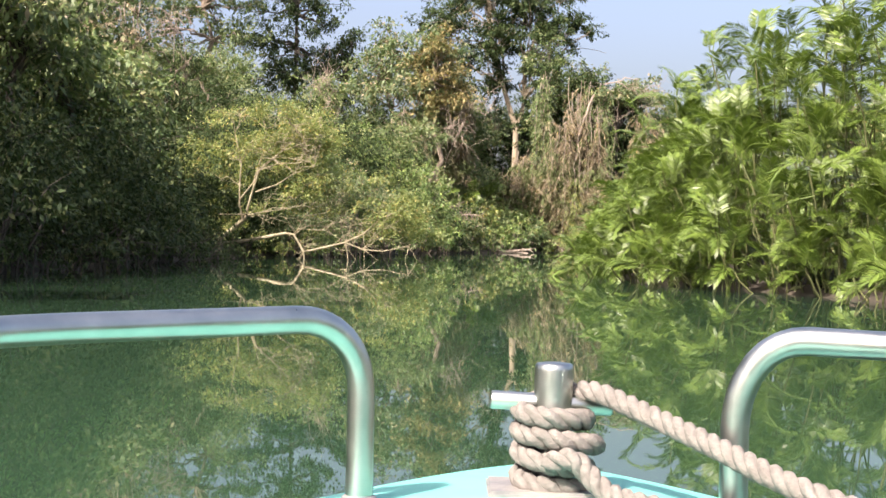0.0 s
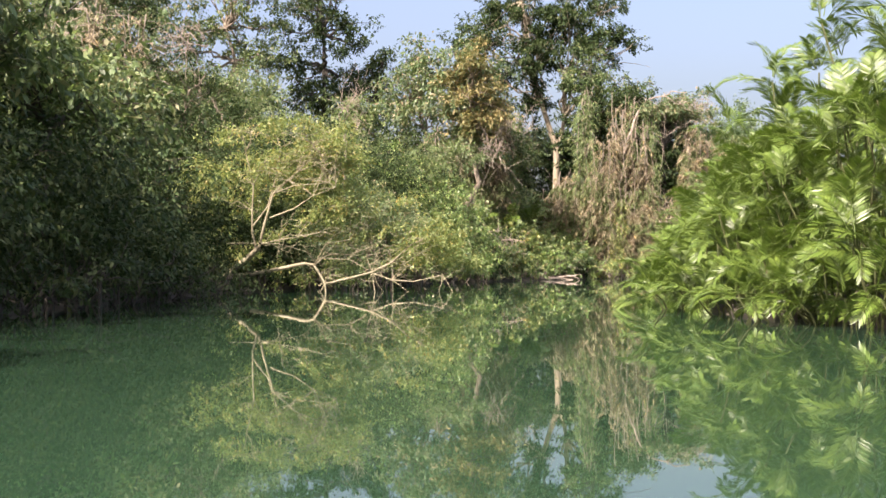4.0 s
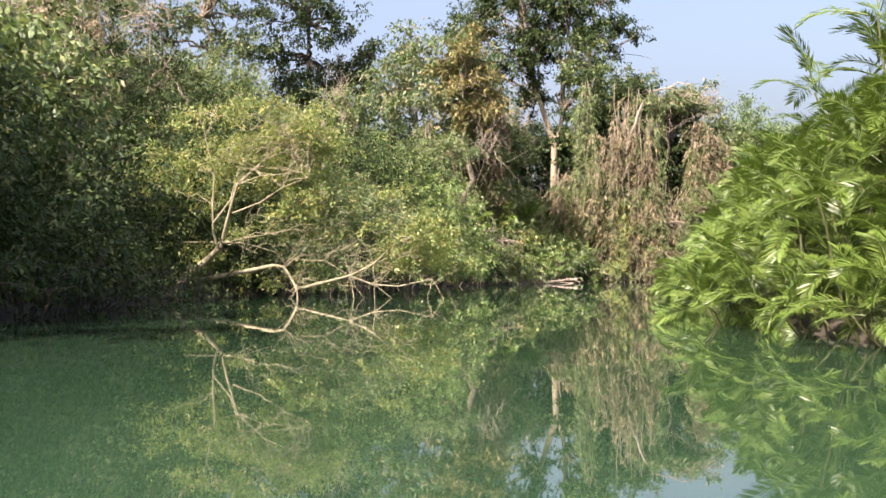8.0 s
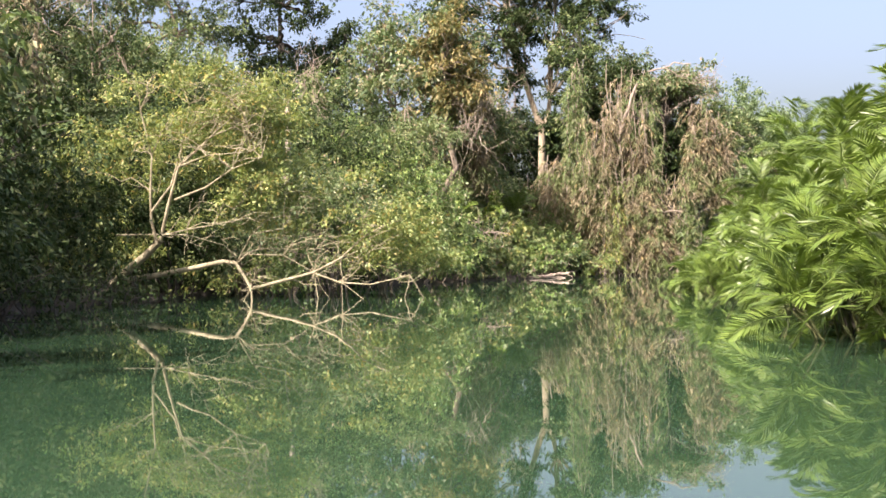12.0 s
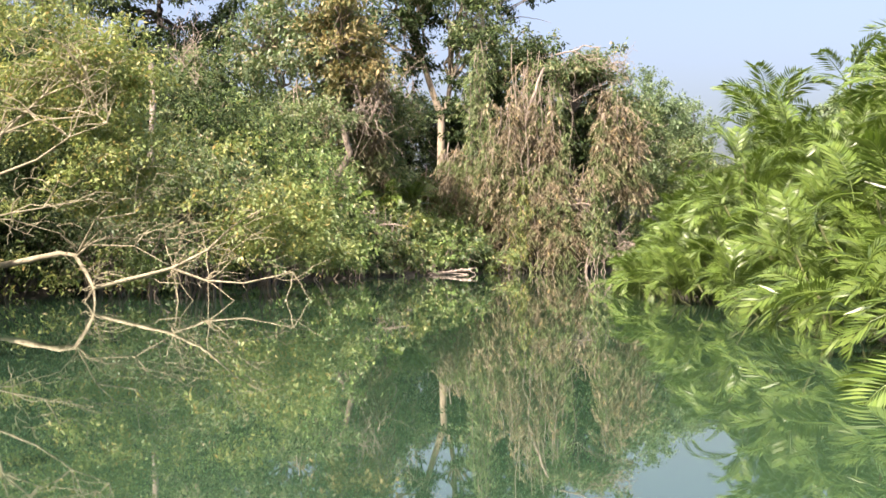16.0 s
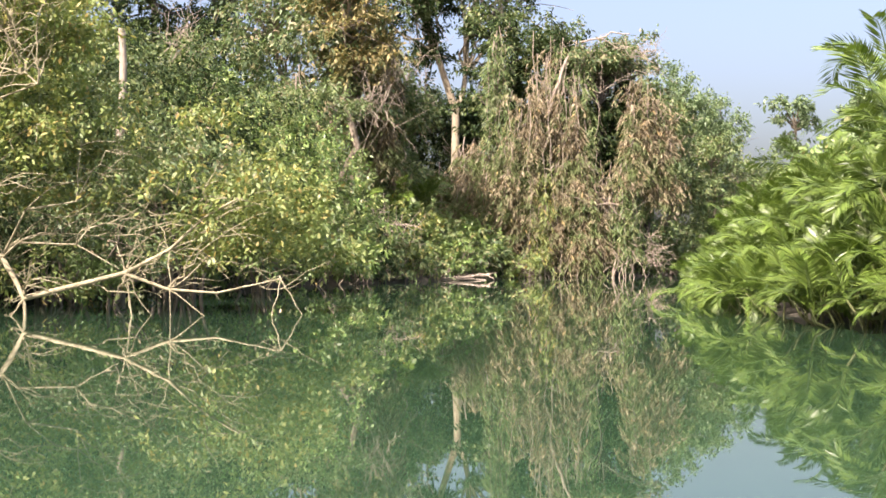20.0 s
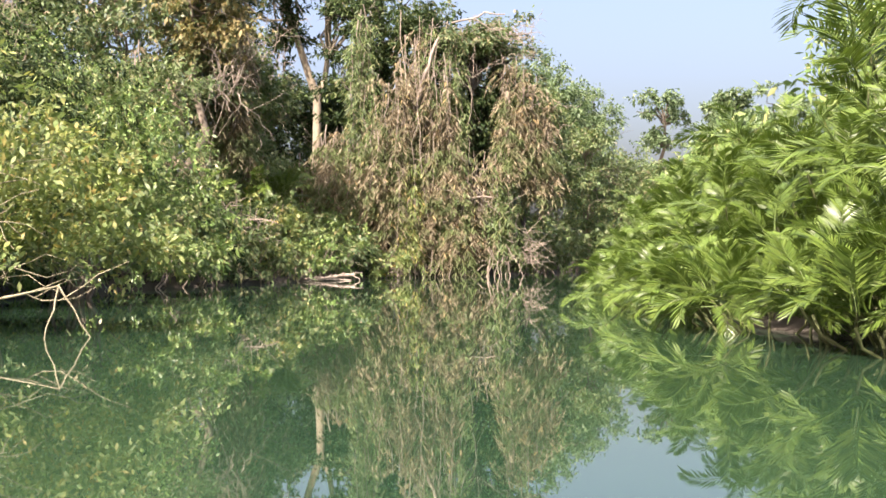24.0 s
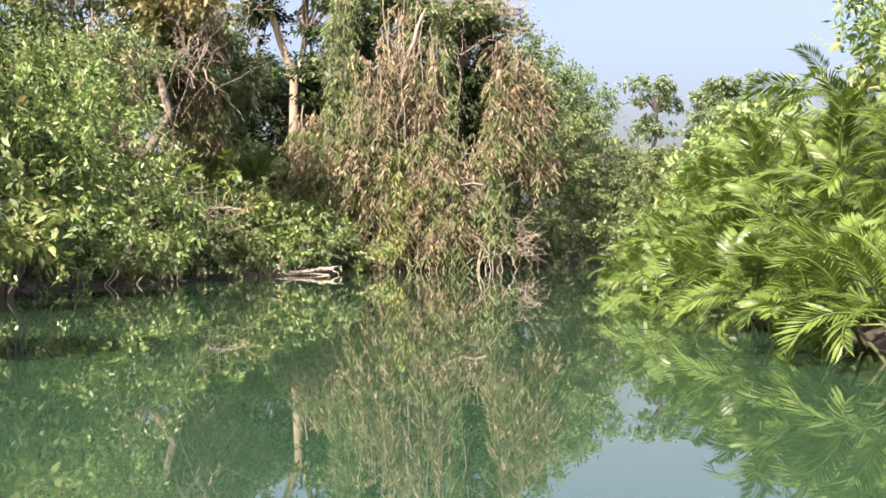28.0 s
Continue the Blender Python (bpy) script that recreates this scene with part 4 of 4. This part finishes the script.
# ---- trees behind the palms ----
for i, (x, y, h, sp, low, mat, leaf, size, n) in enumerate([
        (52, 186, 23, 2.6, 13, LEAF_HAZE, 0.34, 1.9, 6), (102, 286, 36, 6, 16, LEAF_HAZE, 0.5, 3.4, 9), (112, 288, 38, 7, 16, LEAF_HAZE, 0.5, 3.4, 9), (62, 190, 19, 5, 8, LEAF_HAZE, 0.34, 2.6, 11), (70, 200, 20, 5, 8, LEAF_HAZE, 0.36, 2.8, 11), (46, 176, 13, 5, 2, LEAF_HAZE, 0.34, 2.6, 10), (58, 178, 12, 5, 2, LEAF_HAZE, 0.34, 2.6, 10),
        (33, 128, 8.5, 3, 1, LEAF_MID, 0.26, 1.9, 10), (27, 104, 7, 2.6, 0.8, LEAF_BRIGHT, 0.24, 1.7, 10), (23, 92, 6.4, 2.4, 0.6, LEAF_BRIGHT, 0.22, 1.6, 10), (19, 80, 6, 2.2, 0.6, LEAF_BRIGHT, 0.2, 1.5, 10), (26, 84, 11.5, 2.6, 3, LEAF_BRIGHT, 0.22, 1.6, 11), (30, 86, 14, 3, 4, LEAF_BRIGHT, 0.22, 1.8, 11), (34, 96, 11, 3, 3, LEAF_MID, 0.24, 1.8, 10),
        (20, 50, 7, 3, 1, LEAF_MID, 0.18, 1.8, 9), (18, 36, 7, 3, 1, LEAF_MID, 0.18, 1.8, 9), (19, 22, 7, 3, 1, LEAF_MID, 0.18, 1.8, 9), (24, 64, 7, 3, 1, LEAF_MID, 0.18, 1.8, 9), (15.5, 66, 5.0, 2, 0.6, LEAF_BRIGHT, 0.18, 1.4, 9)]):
    tree(1400 + i, x, y, h, sp, low, mat, BARK, "distant tree with haze put into its pale leaf colour" if mat is LEAF_HAZE else "leafy green tree behind the palms", n * 2, size * 0.85, leaf * 1.3, 3.6, per=12, twig=0.55)

# ---- far woods that close the place, undergrowth on the banks ----
def far_woods():
    rng = np.random.default_rng(90)
    blobs = []
    zones = [(70, -75, -24, 40, 160, 9, 15), (34, -60, -24, -40, 40, 8, 13), (34, -60, 60, -75, -45, 6, 12), (26, 16, 60, -40, 20, 3, 6), (40, 24, 70, 20, 90, 3, 5), (40, 36, 120, 90, 230, 3, 6)]
    for n, x0, x1, y0, y1, h0, h1 in zones:
        for _ in range(n):
            h = rng.uniform(h0, h1)
            blobs.append((np.array([rng.uniform(x0, x1), rng.uniform(y0, y1), h * 0.5]), (4.0, 4.0, h * 0.5)))
    me = crown_mesh("far_woods", rng, blobs, LEAF_DARK_SHADE, 1.0, 6, 0.5, 0.2, 0.9)
    tagged(new("far_woods", me), "dense far woodland closing the banks", "woods", kind="stuff")


def undergrowth():
    rng = np.random.default_rng(91)
    n = 26000
    y = rng.uniform(-30, 130, n)
    side = rng.uniform(0, 1, n) < 0.5
    off = 0.6 + 24 * rng.uniform(0, 1, n) ** 1.5
    x = np.where(side, shore_x(LEFT_SHORE, y) - off, shore_x(RIGHT_SHORE, y) + off)
    z = np.clip(-0.15 + 0.4 * off, -0.1, 0.5) + 0.02
    v, f = leaf_arrays(rng, np.stack([x, y, z], 1), rng.normal(0, 0.6, (n, 3)) + np.array([0, 0, 0.9]), 0.5, 0.3)
    tagged(new("undergrowth", grid_mesh("undergrowth", v, [f], LEAF_MID)), "low leafy undergrowth on the river banks", "undergrowth", kind="stuff")


far_woods()
undergrowth()


# ---- driftwood at the far shore ----
def driftwood():
    rng = np.random.default_rng(8)
    ob = thing("driftwood_log", 5.2, 97.4, 0.0, "bleached driftwood log lying at the waterline", "log")
    tb = Tubes()
    tb.add(spline([(-1.5, 0.2, 0.02), (-0.9, 0.1, 0.1), (-0.2, 0, 0.13), (0.5, -0.1, 0.2), (1.3, 0.0, 0.26)], 4), 0.045, 0.085, 8)
    tb.add(spline([(-1.2, -0.3, -0.03), (-0.5, -0.25, 0.05), (0.3, -0.25, 0.06), (1.1, -0.15, 0.0)], 4), 0.03, 0.05, 7)
    for p, q, r in (((0.4, -0.1, 0.2), (1.1, -0.4, 0.32), 0.035), ((1.0, 0, 0.24), (1.7, 0.2, 0.36), 0.04), ((-0.4, 0, 0.12), (-0.9, -0.3, 0.26), 0.03), ((1.2, 0, 0.26), (1.5, -0.3, 0.02), 0.035), ((0.0, 0, 0.14), (0.5, 0.3, 0.3), 0.025)):
        tb.add(curve_pts(rng, p, q, 5, 0.05, 0.1), r, r * 0.4, 6)
    piece("wood", tb.mesh("wood", BARK_DEAD), ob)
    ob = thing("root_knot", 9.9, 106.2, 0.0, "knot of pale bleached roots at the water's edge", "roots")
    tb = Tubes()
    for k in range(16):
        a = rng.normal(0, 0.5, 3)
        e = rng.normal(0, 0.7, 3)
        a[2], e[2] = rng.uniform(0, 0.8), rng.uniform(-0.1, 0.4)
        tb.add(curve_pts(rng, a, e, 7, 0.15, 0.2), 0.07, 0.04, 6)
    piece("wood", tb.mesh("wood", BARK_DEAD), ob)


driftwood()


# ---- the boat's bow, afloat where the walk begins ----
def paint_mat():
    m = rough_mat("turquoise_deck_paint", (0.10, 0.36, 0.31), (0.14, 0.42, 0.36), 3.0, rough=0.6, bump=0.08, c3=(0.18, 0.46, 0.395))
    return m


def steel_mat():
    m, nt, bsdf, out = node_mat("stainless_steel")
    n = noise_tex(nt, 30, 5)
    r = ramp(nt, [(0.3, (0.42, 0.45, 0.41)), (0.72, (0.53, 0.555, 0.51)), (0.82, (0.66, 0.64, 0.56))])
    nt.links.new(n.outputs[0], r.inputs[0])
    nt.links.new(r.outputs[0], bsdf.inputs["Base Color"])
    bsdf.inputs["Metallic"].default_value = 1.0
    mr = nt.nodes.new("ShaderNodeMapRange")
    mr.inputs[3].default_value, mr.inputs[4].default_value = 0.22, 0.42
    nt.links.new(n.outputs[0], mr.inputs[0])
    nt.links.new(mr.outputs[0], bsdf.inputs["Roughness"])
    return m


DECK_PAINT, STEEL = paint_mat(), steel_mat()
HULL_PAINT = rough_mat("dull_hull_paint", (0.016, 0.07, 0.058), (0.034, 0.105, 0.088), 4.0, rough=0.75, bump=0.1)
ROPE = rough_mat("rope_fibre", (0.115, 0.105, 0.09), (0.2, 0.186, 0.164), 60, rough=0.95, bump=0.5, c3=(0.25, 0.235, 0.21))
RUBBER = rough_mat("grey_rubber", (0.12, 0.12, 0.12), (0.3, 0.29, 0.27), 20, rough=0.8, bump=0.2)
PLATE = rough_mat("worn_plate", (0.2, 0.2, 0.2), (0.36, 0.34, 0.3), 25, rough=0.55, bump=0.2, metal=0.5)
BOAT = pose(0, 0, EYE) @ pose(0, 0, 0, -0.88, 0.75, -0.38) @ pose(0, 0, -EYE)     # trimmed a little by the bow and to starboard
DECK_Z = 0.52


def bent(points, radii, n=9):
    """A pipe's line through corners, each rounded over its own length."""
    p = [np.asarray(q, float) for q in points]
    out = [p[0]]
    for a, c, b2, r in zip(p, p[1:], p[2:], radii):
        d0, d1 = a - c, b2 - c
        e0 = c + d0 / np.linalg.norm(d0) * min(r, 0.49 * np.linalg.norm(d0))
        e1 = c + d1 / np.linalg.norm(d1) * min(r, 0.49 * np.linalg.norm(d1))
        for t in np.linspace(0, 1, n):
            w0, w1, w2 = (1 - t) ** 2, 2 * t * (1 - t) * 0.76, t * t
            out.append((w0 * e0 + w1 * c + w2 * e1) / (w0 + w1 + w2))
    return resample(np.array(out + [p[-1]]), 0.008)


def half_width(y):
    """Deck edges of the bow at y metres ahead of the walk's first stand: left x, right x."""
    u = max(0.0, TIP_Y - y)
    w = 0.47 * (u / 0.36) ** 0.72 * 0.62
    w = min(w, 0.30 + 0.30 * (1 - math.exp(-u / 0.9)) + 0.02 * u)
    mid = TIP_X - 0.06 * min(u, 0.6)
    return mid - w, mid + w


TIP_X, TIP_Y = 0.136, 1.856


def boat():
    ob = thing("boat", 0, 0, 0, "small turquoise boat with steel bow rails, afloat on the river", "boat")
    ob.matrix_world = BOAT
    ys = [TIP_Y - 1.0e-3] + [TIP_Y - 0.012 * k ** 1.5 for k in range(1, 33)]

    def sheer(y):
        return DECK_Z - 0.2 * min(1, max(0, (0.86 - y) / 1.3)) ** 1.2

    def skin(name, rows_y, prof, mat, label):
        """A shell lofted along the boat from cross-sections (share of half width, height)."""
        bm = bmesh.new()
        rings = []
        for y in rows_y:
            xl, xr = half_width(y)
            c, w = (xl + xr) / 2, (xr - xl) / 2
            ring = []
            for fx, z, rake in prof(y):
                pinch = 1 - 0.5 * rake * math.exp(-(TIP_Y - y) / 0.4)
                ring.append(bm.verts.new((c + fx * w * pinch, y - 0.25 * rake * math.exp(-(TIP_Y - y) / 0.5), z)))
            rings.append(ring)
        for a, b in zip(rings, rings[1:]):
            n = len(a)
            for i in range(n):
                bm.faces.new((a[i], a[(i + 1) % n], b[(i + 1) % n], b[i]))
        bm.faces.new(rings[0][::-1])
        bm.faces.new(rings[-1])
        bmesh.ops.recalc_face_normals(bm, faces=bm.faces)
        me = bpy.data.meshes.new(name)
        bm.to_mesh(me)
        bm.free()
        me.materials.append(mat)
        return piece(name, me, ob, label)

    def deck_section(y):
        g = DECK_Z
        return [(-1, g - 0.03, 0), (-0.985, g, 0), (-0.45, g + 0.004, 0), (0, g + 0.006, 0), (0.45, g + 0.004, 0), (0.985, g, 0), (1, g - 0.03, 0)]

    def hull_section(y):
        g = sheer(y) - 0.032
        rim = [(-0.96, g, 0), (-0.92, g, 0)]
        well = [(-0.88, 0.11, 0), (0, 0.10, 0), (0.88, 0.11, 0)]
        return rim + well + [(0.92, g, 0), (0.96, g, 0), (0.84, 0.12, 1), (0.45, -0.1, 1), (0, -0.2, 1), (-0.45, -0.1, 1), (-0.84, 0.12, 1)]

    skin("foredeck", [y for y in ys if y > 0.84], deck_section, DECK_PAINT, "turquoise painted foredeck")
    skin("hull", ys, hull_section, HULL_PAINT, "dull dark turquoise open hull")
    for sgn in (0, 1):   # rubbing strip along each side
        tb = Tubes()
        pts = [(half_width(y)[sgn] + (0.008 if sgn else -0.008), y, sheer(y) - 0.022) for y in ys]
        tb.add(np.array(pts), 0.016, 0.016, 8)
        piece("rubbing_strip", tb.mesh("rubbing_strip", RUBBER), ob, "grey worn rubber strip")
    # bow rails: a leg that bends over into a level bar and comes down again aft
    railL = [(-0.098, 1.511, DECK_Z - 0.01), (-0.100, 1.513, 0.733), (-0.429, 1.272, 0.721), (-0.45, 1.20, 0.718), (-0.385, 0.93, 0.72), (-0.385, 0.93, DECK_Z - 0.01)]
    railR = [(0.320, 1.461, DECK_Z - 0.01), (0.318, 1.461, 0.726), (0.47, 1.41, 0.722), (0.58, 1.36, 0.722), (0.58, 0.95, 0.72), (0.58, 0.95, DECK_Z - 0.01)]
    for pts, first in ((railL, 0.085), (railR, 0.115)):
        tb = Tubes()
        tb.add(bent(pts, (first, 0.09, 0.12, 0.09)), 0.0158, 0.0158, 24)
        rail = piece("bow_rail", tb.mesh("bow_rail", STEEL), ob, "shiny bent stainless steel tube")
        for q in (pts[0], pts[-1]):
            tb = Tubes()
            z = DECK_Z + 0.001
            tb.add(np.array([(q[0], q[1], z - 0.004), (q[0], q[1], z + 0.006), (q[0], q[1], z + 0.0075), (q[0], q[1], z + 0.009)]), np.array([0.0205, 0.0205, 0.0185, 0.0158]), None, 20)
            piece("weld_foot", tb.mesh("weld_foot", PLATE), rail)
    # mooring post
    px, py = 0.129, 1.601
    tb = Tubes()
    zs = [DECK_Z, 0.60, 0.672, 0.677, 0.680, 0.6812, 0.6816]
    tb.add(np.array([(px, py, z) for z in zs]), np.array([0.0238, 0.0238, 0.0238, 0.0232, 0.0212, 0.012, 0.0005]), None, 32)
    post = piece("mooring_post", tb.mesh("mooring_post", STEEL), ob, "short polished steel mooring post")
    tb = Tubes()
    tb.add(np.array([(px - 0.0775, py, 0.6345), (px - 0.077, py, 0.6345), (px - 0.075, py, 0.634), (px + 0.07, py, 0.629), (px + 0.072, py, 0.6288), (px + 0.0725, py, 0.6288)]), np.array([0.0005, 0.0095, 0.0112, 0.0112, 0.0095, 0.0005]), None, 20)
    piece("cross_bar", tb.mesh("cross_bar", STEEL), post, "steel cross bar")
    bm = bmesh.new()
    bmesh.ops.create_cube(bm, size=1, matrix=Matrix.Translation((px - 0.003, py, DECK_Z + 0.006)) @ Matrix.Diagonal((0.15, 0.115, 0.012, 1)))
    bmesh.ops.bevel(bm, geom=bm.edges[:], offset=0.003, segments=2, affect="EDGES")
    me = bpy.data.meshes.new("base_plate")
    bm.to_mesh(me)
    bm.free()
    me.materials.append(PLATE)
    piece("base_plate", me, post, "worn grey base plate")


def rope_strands(line, radius, turns_per_m=17.0):
    """Three twisted strands round a line."""
    n = len(line)
    d = np.gradient(line, axis=0)
    seg = np.concatenate([[0], np.cumsum(np.linalg.norm(np.diff(line, axis=0), axis=1))])
    d /= np.linalg.norm(d, axis=1)[:, None] + 1e-9
    # a frame carried along the line
    u = np.zeros_like(d)
    u[0] = np.cross(d[0], (0.3, 0.2, 0.93))
    for i in range(n):
        b = u[i - 1] if i else u[0]
        b = b - d[i] * np.dot(b, d[i])
        u[i] = b / (np.linalg.norm(b) + 1e-9)
    w = np.cross(d, u)
    out = []
    for k in range(3):
        a = 2 * math.pi * (seg * turns_per_m + k / 3)
        out.append(line + radius * 0.5 * (np.cos(a)[:, None] * u + np.sin(a)[:, None] * w))
    return out


def resample(p, step):
    seg = np.concatenate([[0], np.cumsum(np.linalg.norm(np.diff(p, axis=0), axis=1))])
    t = np.linspace(0, seg[-1], int(seg[-1] / step) + 2)
    return np.stack([np.interp(t, seg, p[:, k]) for k in range(3)], 1)


def mooring_rope():
    """Coils round the post, a line to the rail side and a tail along the deck."""
    ob = thing("mooring_rope", 0, 0, 0, "thick off-white twisted rope wound round the steel post", "rope")
    ob.matrix_world = BOAT
    px, py, rr = 0.129, 1.601, 0.0128
    pts = [(0.53, 0.99, DECK_Z + 0.018), (0.50, 1.08, 0.545), (0.414, 1.24, 0.567), (0.349, 1.33, 0.584), (0.288, 1.435, 0.6085), (0.22, 1.54, 0.634), (0.176, 1.588, 0.648), (0.150, 1.628, 0.641)]
    ang0 = math.atan2(0.028, 0.02)
    coil = []
    for i in range(0, 107):
        a = ang0 + i / 28 * 2 * math.pi
        q = i / 28
        bulge = 0.014 * max(0, math.cos(a + 0.5)) ** 2 * math.exp(-((q - 1.9) / 0.5) ** 2)
        r = 0.0238 + rr + 0.003 + bulge + 0.002 * math.sin(2.1 * i)
        coil.append((px + r * math.cos(a), py + r * math.sin(a), 0.634 - q * 0.0272 + 0.002 * math.sin(1.3 * a)))
    line = np.concatenate([spline(pts, 8), np.array(coil[2:])])
    strandset = rope_strands(resample(line, 0.004), rr)
    for st in strandset:
        tb = Tubes()
        tb.add(st, rr * 0.56, rr * 0.56, 8)
        piece("rope_strand", tb.mesh("rope_strand", ROPE), ob)
    tail = spline([(0.120, 1.552, 0.566), (0.146, 1.534, 0.574), (0.162, 1.528, 0.562), (0.174, 1.512, 0.550), (0.188, 1.497, 0.541), (0.215, 1.46, 0.538), (0.262, 1.415, 0.5365), (0.33, 1.34, 0.5365), (0.38, 1.22, 0.5365), (0.36, 1.08, 0.5365)], 8)
    for st in rope_strands(resample(tail, 0.004), rr):
        tb = Tubes()
        tb.add(st, rr * 0.56, rr * 0.56, 8)
        piece("rope_strand", tb.mesh("rope_strand", ROPE), ob)


boat()
mooring_rope()
